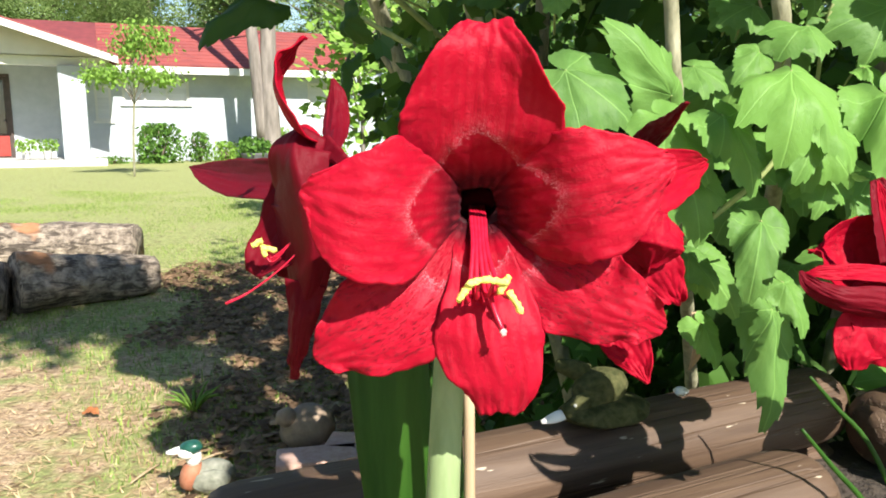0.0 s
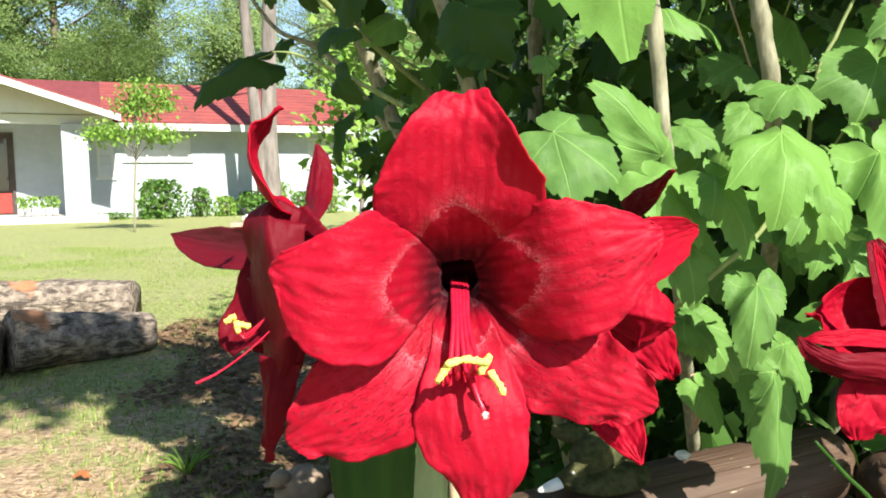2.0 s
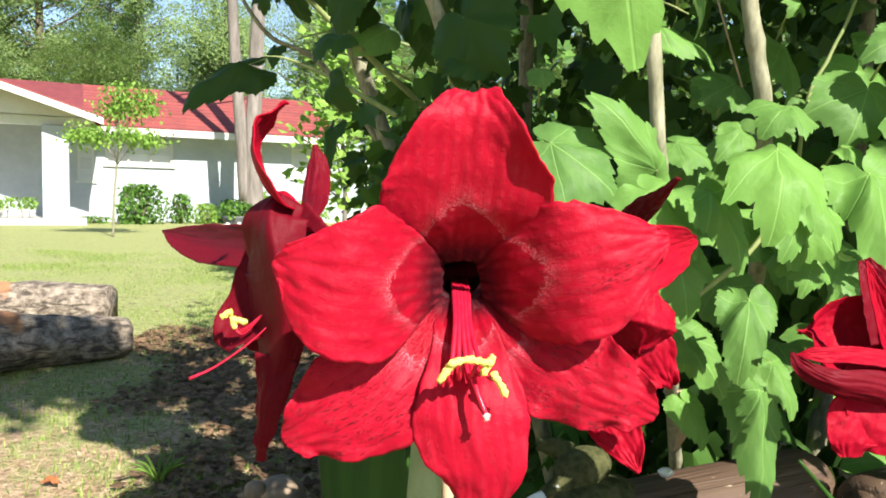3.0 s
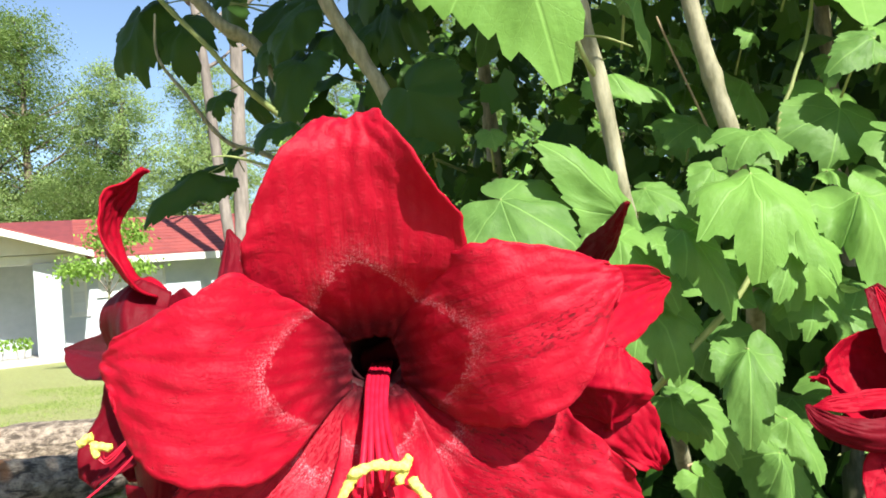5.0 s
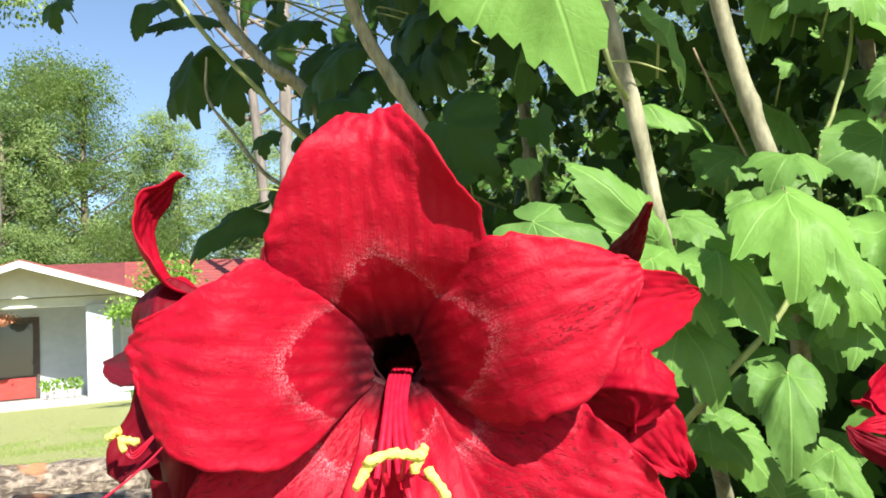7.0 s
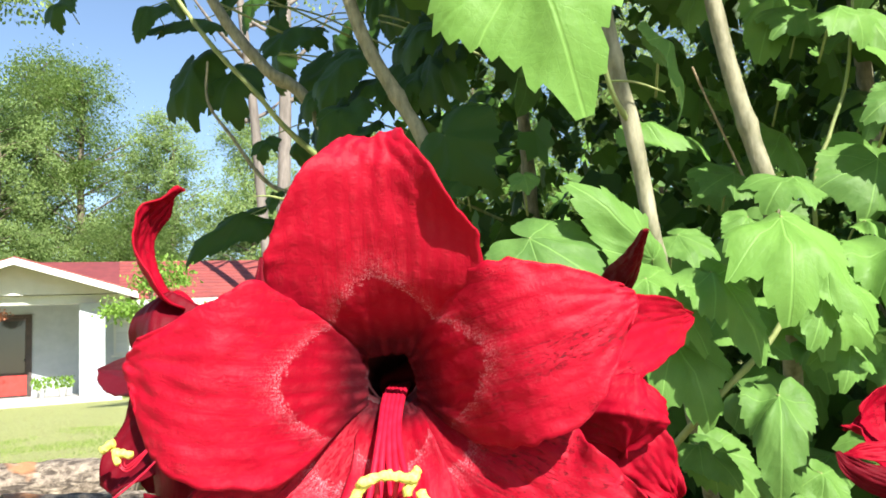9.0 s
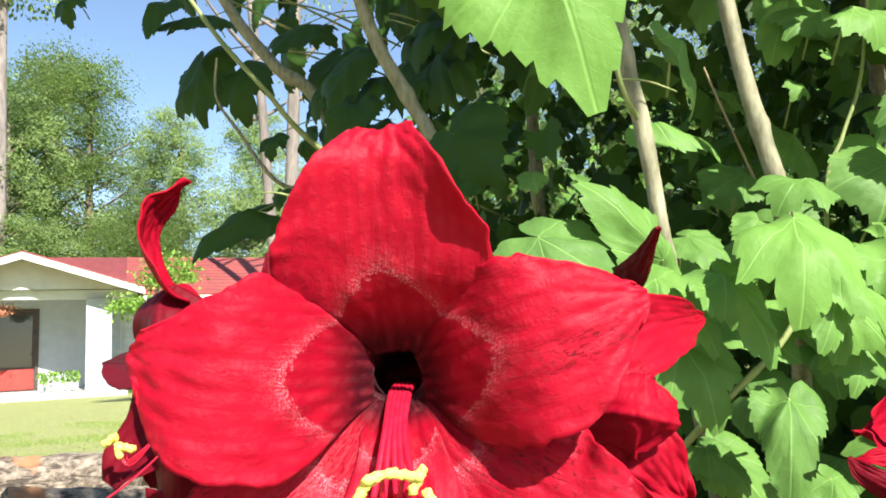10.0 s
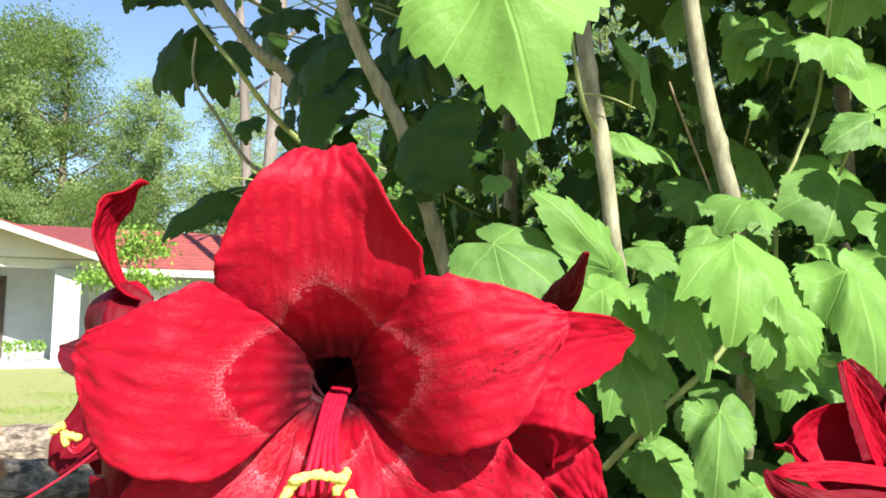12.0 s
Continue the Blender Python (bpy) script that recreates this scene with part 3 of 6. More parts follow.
bloom_petal([(0.0097, 0.346, 0.8097, 0.008, 0.008, 0.001, 0.001), (0.0039, 0.333, 0.7991, 0.0129, 0.014, 0.001, 0.001), (-0.0049, 0.322, 0.7856, 0.0156, 0.0232, 0.002, 0.004), (-0.017, 0.314, 0.7746, 0.0258, 0.0268, -0.002, 0), (-0.0318, 0.311, 0.7652, 0.0222, 0.0242, -0.003, 0), (-0.045, 0.312, 0.7584, 0.0144, 0.0154, -0.002, 0.001), (-0.0562, 0.315, 0.7528, 0.0086, 0.0081, 0, 0)],
      front, RED_WORN, blunt=0.8, ruffle=0.0026, waves=4, seed=2, ribs=0.00016)
bloom_petal([(0.0255, 0.346, 0.8097, 0.008, 0.008, 0.001, 0.001), (0.032, 0.339, 0.8, 0.011, 0.0121, -0.001, 0.001), (0.0427, 0.332, 0.7893, 0.0161, 0.0161, -0.003, 0.001), (0.0561, 0.325, 0.7824, 0.0234, 0.0216, -0.004, -0.002), (0.0706, 0.32, 0.7758, 0.0241, 0.0181, -0.003, -0.003), (0.0853, 0.316, 0.7712, 0.0164, 0.0129, -0.002, -0.002), (0.1004, 0.321, 0.7645, 0.0086, 0.0091, 0, 0)],
      front, RED_WORN, blunt=0.8, ruffle=0.0034, waves=5, seed=3, ribs=0.00022)
bloom_petal([(0.0175, 0.348, 0.8057, 0.0092, 0.0092, 0.001, 0.001), (0.0182, 0.334, 0.799, 0.0125, 0.0125, 0.001, 0.001), (0.02, 0.325, 0.7876, 0.0158, 0.0158, 0.003, 0.003), (0.0215, 0.312, 0.7739, 0.0216, 0.0226, -0.003, -0.003), (0.0227, 0.308, 0.7585, 0.0233, 0.0247, -0.004, -0.004), (0.0263, 0.309, 0.7421, 0.0181, 0.0178, -0.003, -0.003), (0.0266, 0.314, 0.7257, 0.0101, 0.0096, 0, 0)],
      front, ruffle=0.0018, waves=3, seed=4, notch=0.0022, channel=-0.001, ribs=0.0002)
bloom_petal([(0.0086, 0.344, 0.818, 0.009, 0.009, 0.001, 0.001), (-0.0027, 0.322, 0.8185, 0.0209, 0.0189, 0, 0.001), (-0.0105, 0.3055, 0.8189, 0.0293, 0.0264, 0, 0.001), (-0.0197, 0.294, 0.8198, 0.03, 0.0305, 0, 0), (-0.0303, 0.288, 0.8216, 0.0276, 0.0263, -0.001, -0.001), (-0.0415, 0.2885, 0.8249, 0.0227, 0.0174, -0.002, -0.001), (-0.0501, 0.291, 0.8273, 0.0126, 0.0094, -0.001, 0), (-0.0557, 0.294, 0.8282, 0.0082, 0.0068, 0, 0)],
      front, blunt=0.8, ruffle=0.0012, waves=2.5, seed=5, ribs=0.0002)
bloom_petal([(0.0258, 0.344, 0.8185, 0.009, 0.009, 0.001, 0.001), (0.0375, 0.328, 0.8214, 0.0202, 0.0257, 0, -0.001), (0.0481, 0.317, 0.8242, 0.0258, 0.0299, 0, -0.001), (0.0595, 0.308, 0.8272, 0.0274, 0.0307, 0, 0), (0.0706, 0.305, 0.8302, 0.0245, 0.0285, -0.001, -0.001), (0.0823, 0.306, 0.8343, 0.0173, 0.0201, -0.001, -0.002), (0.0927, 0.309, 0.8379, 0.0094, 0.0113, -0.001, -0.001), (0.0996, 0.312, 0.8398, 0.0062, 0.0071, 0, 0)],
      front, RED_BAND, blunt=0.8, ruffle=0.0014, waves=3, seed=6, ribs=0.0002)


def stamen(pts, parent, anther, turn, size=0.0065, thick=1.0):
    part("filament", tube(pts, [t * thick for t in (0.0010, 0.0012, 0.0011, 0.0010, 0.0008)[-len(pts):]], 18, 8), FILAMENT, parent)
    c, q = Vector(anther), radians(turn)
    row = [(k / 5 - 1) * size for k in range(11)]
    bm = tube([c + Vector((math.cos(q) * o, -0.001, math.sin(q) * o - 0.12 * o * o / size)) for o in row], [0.0006] + [0.0015] * 9 + [0.0006], 20, 9)
    for v in bm.verts:
        v.co += 0.0007 * noise.noise_vector(v.co * 620)
    part("anther", bm, YELLOW, parent, "yellow pollen-covered anther")


# filaments run down from the throat and turn up at the tips
for k, (ex, ez, ty, turn) in enumerate([(0.0110, 0.7875, 0.300, 52), (0.0165, 0.7915, 0.299, 12), (0.0230, 0.7915, 0.299, -8), (0.0270, 0.7900, 0.300, 60), (0.0315, 0.7825, 0.301, -58)]):
    bx = 0.0135 + 0.0016 * k
    stamen([(bx + 0.001, 0.376, 0.8138), (bx + 0.0008, 0.348, 0.8106), (bx + 0.001, 0.325, 0.8000), (0.5 * (bx + ex), 0.306, 0.7815 + 0.001 * k), (ex, ty, ez)], front, (ex, ty - 0.001, ez), turn, 0.0058 if k != 3 else 0.0045)
part("style", tube([(0.0175, 0.376, 0.8120), (0.018, 0.347, 0.8085), (0.020, 0.318, 0.793), (0.0225, 0.302, 0.780), (0.0265, 0.296, 0.7705)], [0.0011, 0.0013, 0.0012, 0.0011, 0.001], 16, 7), FILAMENT, front)
tri = blob((0.0265, 0.2955, 0.7700), (0.0017, 0.0011, 0.0015), lumps=0.9, seg=14, freq=7)
part("stigma", tri, STIGMA, front, "pale three-lobed stigma")

# bloom behind it, turned to the far side
rear = part("bloom", tube([(-0.010, 0.40, 0.80), (0.02, 0.395, 0.815), (0.05, 0.375, 0.818), (0.065, 0.362, 0.818)], [0.006, 0.007, 0.011, 0.016], 12, 14, cap=False), MAROON, plant, "half hidden crimson bloom turned away")
bloom_petal([(0.0744, 0.362, 0.8225, 0.0083, 0.0111, 0, 0), (0.0899, 0.358, 0.8256, 0.0126, 0.0164, 0.004, 0.002), (0.1044, 0.362, 0.8285, 0.0143, 0.0177, 0.005, 0.003), (0.1214, 0.378, 0.832, 0.0103, 0.0132, 0.004, 0.003), (0.1364, 0.398, 0.8336, 0.0054, 0.0079, 0.002, 0.002), (0.1455, 0.412, 0.8347, 0.0009, 0.0012, 0, 0)],
      rear, RED_PLAIN, ruffle=0.001, seed=7, ribs=0.0002)
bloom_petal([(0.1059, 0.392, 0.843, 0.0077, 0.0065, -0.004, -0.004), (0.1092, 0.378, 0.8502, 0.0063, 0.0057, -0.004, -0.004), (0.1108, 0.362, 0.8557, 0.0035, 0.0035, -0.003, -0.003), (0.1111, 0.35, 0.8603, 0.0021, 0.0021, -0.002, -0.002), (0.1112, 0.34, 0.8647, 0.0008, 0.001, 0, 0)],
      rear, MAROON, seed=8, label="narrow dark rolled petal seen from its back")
bloom_petal([(0.0759, 0.352, 0.8002, 0.0082, 0.0082, 0, 0), (0.0867, 0.34, 0.8023, 0.011, 0.0121, -0.004, -0.006), (0.0966, 0.333, 0.8018, 0.0134, 0.016, -0.008, -0.012), (0.1052, 0.333, 0.7997, 0.0134, 0.0155, -0.01, -0.014), (0.1125, 0.338, 0.7973, 0.0068, 0.0089, -0.004, -0.006)],
      rear, RED_PLAIN, ruffle=0.0016, waves=3, sharp=1.0, seed=9, label="creased crimson petal folded along its rib")
bloom_petal([(0.0865, 0.352, 0.8071, 0.0081, 0.0108, 0, 0), (0.0973, 0.35, 0.7964, 0.0108, 0.0135, 0, 0), (0.1058, 0.348, 0.7858, 0.0108, 0.0124, -0.002, -0.002), (0.1123, 0.35, 0.7756, 0.0071, 0.0082, 0, 0), (0.1166, 0.353, 0.7679, 0.0011, 0.0017, 0, 0)],
      rear, RED_PLAIN, ruffle=0.0025, waves=3, seed=10)
bloom_petal([(0.0799, 0.352, 0.7624, 0.0083, 0.0083, 0, 0), (0.0848, 0.345, 0.7536, 0.0136, 0.0093, 0.003, 0), (0.0916, 0.338, 0.744, 0.0102, 0.0064, 0.003, 0), (0.0974, 0.333, 0.7348, 0.0008, 0.0005, 0, 0)],
      rear, RED_PLAIN, ruffle=0.002, seed=11)

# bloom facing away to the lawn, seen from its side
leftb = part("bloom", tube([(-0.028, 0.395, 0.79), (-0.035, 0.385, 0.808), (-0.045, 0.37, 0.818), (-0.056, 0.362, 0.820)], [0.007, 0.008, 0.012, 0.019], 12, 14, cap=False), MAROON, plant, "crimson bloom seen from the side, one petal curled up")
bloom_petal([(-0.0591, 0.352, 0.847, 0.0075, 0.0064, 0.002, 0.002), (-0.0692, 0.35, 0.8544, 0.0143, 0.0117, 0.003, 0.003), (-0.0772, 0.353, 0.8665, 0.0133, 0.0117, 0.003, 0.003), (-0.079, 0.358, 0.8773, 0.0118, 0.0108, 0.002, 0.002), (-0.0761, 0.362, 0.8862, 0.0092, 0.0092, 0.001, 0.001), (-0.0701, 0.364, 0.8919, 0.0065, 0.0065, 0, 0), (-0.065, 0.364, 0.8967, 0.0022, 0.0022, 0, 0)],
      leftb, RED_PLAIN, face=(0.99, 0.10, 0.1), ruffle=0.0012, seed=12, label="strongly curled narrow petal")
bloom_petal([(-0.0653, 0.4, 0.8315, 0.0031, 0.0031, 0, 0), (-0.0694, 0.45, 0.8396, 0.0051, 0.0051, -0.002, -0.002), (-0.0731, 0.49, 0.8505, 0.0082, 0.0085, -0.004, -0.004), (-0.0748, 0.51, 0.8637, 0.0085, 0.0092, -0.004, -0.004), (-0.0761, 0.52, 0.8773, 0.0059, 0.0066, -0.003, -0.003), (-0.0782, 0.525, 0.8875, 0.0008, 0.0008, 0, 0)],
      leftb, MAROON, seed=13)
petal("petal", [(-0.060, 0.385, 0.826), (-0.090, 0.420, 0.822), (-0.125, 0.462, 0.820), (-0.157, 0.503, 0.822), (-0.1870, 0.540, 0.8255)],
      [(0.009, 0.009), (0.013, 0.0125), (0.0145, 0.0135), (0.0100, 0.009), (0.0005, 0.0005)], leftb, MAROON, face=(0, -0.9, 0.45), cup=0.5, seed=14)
# body petals in MAROON: crimson with its shade put into the colour
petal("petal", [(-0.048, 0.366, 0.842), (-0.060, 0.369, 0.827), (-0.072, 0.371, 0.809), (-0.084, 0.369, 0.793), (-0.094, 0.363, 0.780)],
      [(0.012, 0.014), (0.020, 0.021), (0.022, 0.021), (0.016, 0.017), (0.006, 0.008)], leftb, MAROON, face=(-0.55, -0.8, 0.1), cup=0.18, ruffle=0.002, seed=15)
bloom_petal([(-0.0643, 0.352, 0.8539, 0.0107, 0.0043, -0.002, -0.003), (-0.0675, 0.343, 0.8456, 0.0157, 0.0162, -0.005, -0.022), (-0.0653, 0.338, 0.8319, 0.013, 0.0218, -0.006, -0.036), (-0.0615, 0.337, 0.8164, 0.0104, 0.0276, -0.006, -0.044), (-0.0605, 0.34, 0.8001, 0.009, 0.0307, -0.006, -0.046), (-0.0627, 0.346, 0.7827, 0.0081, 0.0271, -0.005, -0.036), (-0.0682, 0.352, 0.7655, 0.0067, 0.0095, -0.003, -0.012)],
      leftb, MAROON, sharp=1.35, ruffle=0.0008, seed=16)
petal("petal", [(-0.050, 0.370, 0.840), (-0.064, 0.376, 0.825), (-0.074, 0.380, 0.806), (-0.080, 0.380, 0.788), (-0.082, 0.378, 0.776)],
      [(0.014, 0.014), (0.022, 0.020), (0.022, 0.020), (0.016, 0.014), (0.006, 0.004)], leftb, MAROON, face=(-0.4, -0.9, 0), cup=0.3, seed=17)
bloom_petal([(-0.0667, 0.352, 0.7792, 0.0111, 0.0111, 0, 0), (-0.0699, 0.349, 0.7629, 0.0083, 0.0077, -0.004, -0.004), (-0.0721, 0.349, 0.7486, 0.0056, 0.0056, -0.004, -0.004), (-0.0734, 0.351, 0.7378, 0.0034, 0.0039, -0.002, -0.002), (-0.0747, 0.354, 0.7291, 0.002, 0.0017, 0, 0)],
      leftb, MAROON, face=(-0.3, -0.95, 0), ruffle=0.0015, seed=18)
for k in range(3):
    e = Vector((-0.0895 + 0.003 * k, 0.354, 0.7985 - 0.0035 * k + (0.004 if k == 2 else 0)))
    stamen([(-0.058, 0.358, 0.812), (-0.072, 0.356, 0.800), (-0.083, 0.354, 0.789 + 0.001 * k), tuple(e)], leftb, tuple(e), 30 + 70 * k, 0.0032, 0.28)
part("style", tube([(-0.058, 0.358, 0.808), (-0.075, 0.352, 0.789), (-0.092, 0.346, 0.776), (-0.1035, 0.343, 0.7705)], [0.0003, 0.0004, 0.0005, 0.0008], 12, 7), FILAMENT, leftb)
part("anther", blob((-0.0725, 0.392, 0.842), (0.006, 0.0018, 0.0018), (0, 25, 0), 0.4, seg=10), YELLOW, leftb, "yellow pollen-covered anther")
part("anther", blob((-0.0440, 0.318, 0.8005), (0.0012, 0.0012, 0.0034), (0, 18, 0), 0.3, seg=10), YELLOW, leftb, "yellow pollen-covered anther")

# ---- the second amaryllis, half open ----
plant2 = thing("amaryllis", (0.58, 0.56, 0.452), "half-open dark red amaryllis with maroon-striped outer petals", "flower")
part("scape", tube([(0.58, 0.56, 0.44), (0.545, 0.55, 0.58), (0.47, 0.52, 0.69), (0.385, 0.50, 0.742)], [0.011, 0.010, 0.009, 0.010], 14, 14), STEM, plant2)
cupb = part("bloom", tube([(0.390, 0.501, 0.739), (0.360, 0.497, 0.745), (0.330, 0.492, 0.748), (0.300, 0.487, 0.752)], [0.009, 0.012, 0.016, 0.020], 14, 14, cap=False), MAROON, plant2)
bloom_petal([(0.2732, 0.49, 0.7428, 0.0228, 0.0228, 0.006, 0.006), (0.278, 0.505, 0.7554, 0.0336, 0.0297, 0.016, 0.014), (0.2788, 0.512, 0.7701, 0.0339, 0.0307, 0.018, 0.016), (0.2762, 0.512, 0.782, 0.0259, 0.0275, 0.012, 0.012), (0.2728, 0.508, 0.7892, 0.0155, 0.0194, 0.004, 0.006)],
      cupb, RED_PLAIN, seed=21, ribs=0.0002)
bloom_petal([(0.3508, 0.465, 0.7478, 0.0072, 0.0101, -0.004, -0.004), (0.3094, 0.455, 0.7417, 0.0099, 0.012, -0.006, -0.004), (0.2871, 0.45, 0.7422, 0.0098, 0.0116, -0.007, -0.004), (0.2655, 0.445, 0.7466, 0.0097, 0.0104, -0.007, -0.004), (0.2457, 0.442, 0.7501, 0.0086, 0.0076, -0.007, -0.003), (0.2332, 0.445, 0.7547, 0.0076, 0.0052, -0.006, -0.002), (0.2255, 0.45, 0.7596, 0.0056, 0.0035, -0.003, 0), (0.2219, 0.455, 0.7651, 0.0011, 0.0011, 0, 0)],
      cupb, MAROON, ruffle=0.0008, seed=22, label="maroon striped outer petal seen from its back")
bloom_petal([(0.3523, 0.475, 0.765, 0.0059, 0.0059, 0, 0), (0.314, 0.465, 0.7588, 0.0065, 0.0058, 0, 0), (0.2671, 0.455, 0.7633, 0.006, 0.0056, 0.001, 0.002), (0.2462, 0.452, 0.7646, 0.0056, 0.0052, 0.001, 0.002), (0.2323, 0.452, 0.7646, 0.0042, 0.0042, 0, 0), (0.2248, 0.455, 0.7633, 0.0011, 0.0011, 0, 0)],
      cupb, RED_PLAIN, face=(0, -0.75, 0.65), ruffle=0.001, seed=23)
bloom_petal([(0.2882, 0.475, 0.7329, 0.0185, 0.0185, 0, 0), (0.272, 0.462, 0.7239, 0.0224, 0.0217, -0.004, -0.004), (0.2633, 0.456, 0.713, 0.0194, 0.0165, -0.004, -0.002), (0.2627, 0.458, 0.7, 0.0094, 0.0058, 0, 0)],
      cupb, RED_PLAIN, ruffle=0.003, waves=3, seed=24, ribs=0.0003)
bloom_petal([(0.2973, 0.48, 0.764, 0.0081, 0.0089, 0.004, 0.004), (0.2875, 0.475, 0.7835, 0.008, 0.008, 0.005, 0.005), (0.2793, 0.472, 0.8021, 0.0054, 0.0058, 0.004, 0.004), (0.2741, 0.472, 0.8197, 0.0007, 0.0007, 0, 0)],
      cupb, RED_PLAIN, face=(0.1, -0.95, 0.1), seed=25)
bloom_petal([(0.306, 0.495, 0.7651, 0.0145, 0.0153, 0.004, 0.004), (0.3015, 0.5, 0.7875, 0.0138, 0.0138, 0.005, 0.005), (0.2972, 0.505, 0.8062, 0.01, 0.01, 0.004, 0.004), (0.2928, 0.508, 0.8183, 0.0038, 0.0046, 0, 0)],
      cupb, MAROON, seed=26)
bloom_petal([(0.338, 0.485, 0.7577, 0.0192, 0.0231, 0.002, 0.002), (0.334, 0.49, 0.7724, 0.0294, 0.0349, 0.006, 0.006), (0.3324, 0.498, 0.7887, 0.0259, 0.0329, 0.007, 0.006), (0.3314, 0.505, 0.8024, 0.0174, 0.0237, 0.004, 0.003), (0.3324, 0.509, 0.8091, 0.008, 0.0127, 0, 0)],
      cupb, RED_PLAIN, ruffle=0.0015, seed=27, ribs=0.0002)
bloom_petal([(0.3067, 0.475, 0.7384, 0.0341, 0.0379, 0, 0), (0.2958, 0.464, 0.7261, 0.0353, 0.0401, -0.006, -0.006), (0.2879, 0.458, 0.7138, 0.028, 0.0309, -0.006, -0.004), (0.2848, 0.46, 0.7008, 0.0148, 0.0171, 0, 0)],
      cupb, RED_PLAIN, ruffle=0.003, waves=4, seed=28, ribs=0.0003)
part("strap_leaf", tube([(0.302, 0.600, 0.600), (0.330, 0.600, 0.567), (0.365, 0.598, 0.527), (0.40, 0.59, 0.46)], [0.0014, 0.0022, 0.0026, 0.004], 16, 8, flat=0.5), STRAP, plant2)
part("strap_leaf", tube([(0.335, 0.660, 0.626), (0.362, 0.660, 0.596), (0.395, 0.655, 0.558), (0.44, 0.64, 0.46)], [0.0013, 0.0020, 0.0024, 0.004], 16, 8, flat=0.5), STRAP, plant2)


# ---- the shrub with maple-like leaves ----
OUTLINE = [(0, 1.04), (4, 0.93), (9, 0.84), (15, 0.76), (22, 0.70), (29, 0.70), (37, 0.75), (44, 0.79), (49, 0.73), (58, 0.66), (68, 0.62), (80, 0.60), (90, 0.60), (98, 0.55), (116, 0.50), (136, 0.43), (154, 0.34), (166, 0.22), (174, 0.08)]


OVATE = [(0, 1.04), (6, 0.92), (14, 0.80), (26, 0.68), (45, 0.57), (70, 0.51), (95, 0.49), (120, 0.46), (145, 0.38), (164, 0.24), (174, 0.08)]


BROAD = [(0, 1.04), (4, 0.93), (9, 0.83), (15, 0.75), (22, 0.70), (32, 0.68), (44, 0.68), (56, 0.70), (66, 0.72), (74, 0.68), (90, 0.62), (110, 0.56), (136, 0.45), (154, 0.34), (166, 0.22), (174, 0.08)]


def leaf_bm(angles, rings, bend, crease, wave, seed, teeth=26, outline=OUTLINE):
    """A three-lobed toothed leaf with a heart-shaped base, stalk at the origin, tip along +y, 1 long, arched over its upper side +z."""
    bm = bmesh.new()
    uvl = bm.loops.layers.uv.new("uv")
    rng = random.Random(seed)
    lobe = [rng.uniform(0.86, 1.10) for _ in range(2)]
    long = rng.uniform(0.85, 1.1)

    def radius(deg):
        a = abs(deg)
        for (a0, r0), (a1, r1) in zip(outline, outline[1:]):
            if a <= a1:
                break
        r = r0 + (r1 - r0) * (a - a0) / (a1 - a0)
        if 22 < a < 70:
            r *= 1 + (lobe[deg > 0] - 1) * math.sin(math.pi * (a - 22) / 48)
        if a > 20:
            r *= long
        saw = (1.0 - (a * teeth / 360.0 + 0.25 * noise.noise(Vector((deg * 0.04, seed, 3.0))))) % 1.0
        return r * (1 + (0.09 + 0.08 * abs(noise.noise(Vector((deg * 0.03, seed * 1.3, 5.0))))) * (saw - 0.5) * min(1.0, (174 - a) / 40) + 0.10 * noise.noise(Vector((deg * 0.022, seed * 2.7, 0))))

    tex = {}
    chord = bend / 2

    def make(x, y):
        q = bend * y
        yy = math.sin(q) / bend
        zz = -(1 - math.cos(q)) / bend
        across = 0.75 * bend * x
        xx = math.sin(across) / (0.75 * bend)
        zz -= (1 - math.cos(across)) / (0.75 * bend) * (0.6 + 0.4 * y)
        zz += -crease * 0.16 * abs(x) + wave * 0.07 * noise.noise(Vector((x * 3.2, y * 3.2, seed))) - 0.020 * crease * abs(math.sin(9 * (abs(x) - 0.6 * y)))
        v = bm.verts.new((xx, yy * math.cos(chord) - zz * math.sin(chord), yy * math.sin(chord) + zz * math.cos(chord)))
        tex[v] = (x, y)
        return v

    centre = make(0, 0)
    degs = [-174 + 348 * i / angles for i in range(angles + 1)]
    cols = []
    for dg in degs:
        r = radius(dg)
        q = radians(dg)
        cols.append([make(math.sin(q) * r * f, math.cos(q) * r * f) for f in rings])
    for a, b in zip(cols, cols[1:]):
        bm.faces.new((centre, b[0], a[0]))
        for k in range(len(rings) - 1):
            bm.faces.new((a[k], b[k], b[k + 1], a[k + 1]))
    for f in bm.faces:
        for lp in f.loops:
            lp[uvl].uv = tex[lp.vert]
        f.normal_update()
        if f.normal.z < 0:
            f.normal_flip()
    return bm


def leaf_mesh(name, *a, **k):
    bm = leaf_bm(*a, **k)
    me = bpy.data.meshes.new(name)
    bm.to_mesh(me)
    bm.free()
    me.materials.append(LEAF)
    me.polygons.foreach_set("use_smooth", [True] * len(me.polygons))
    return me


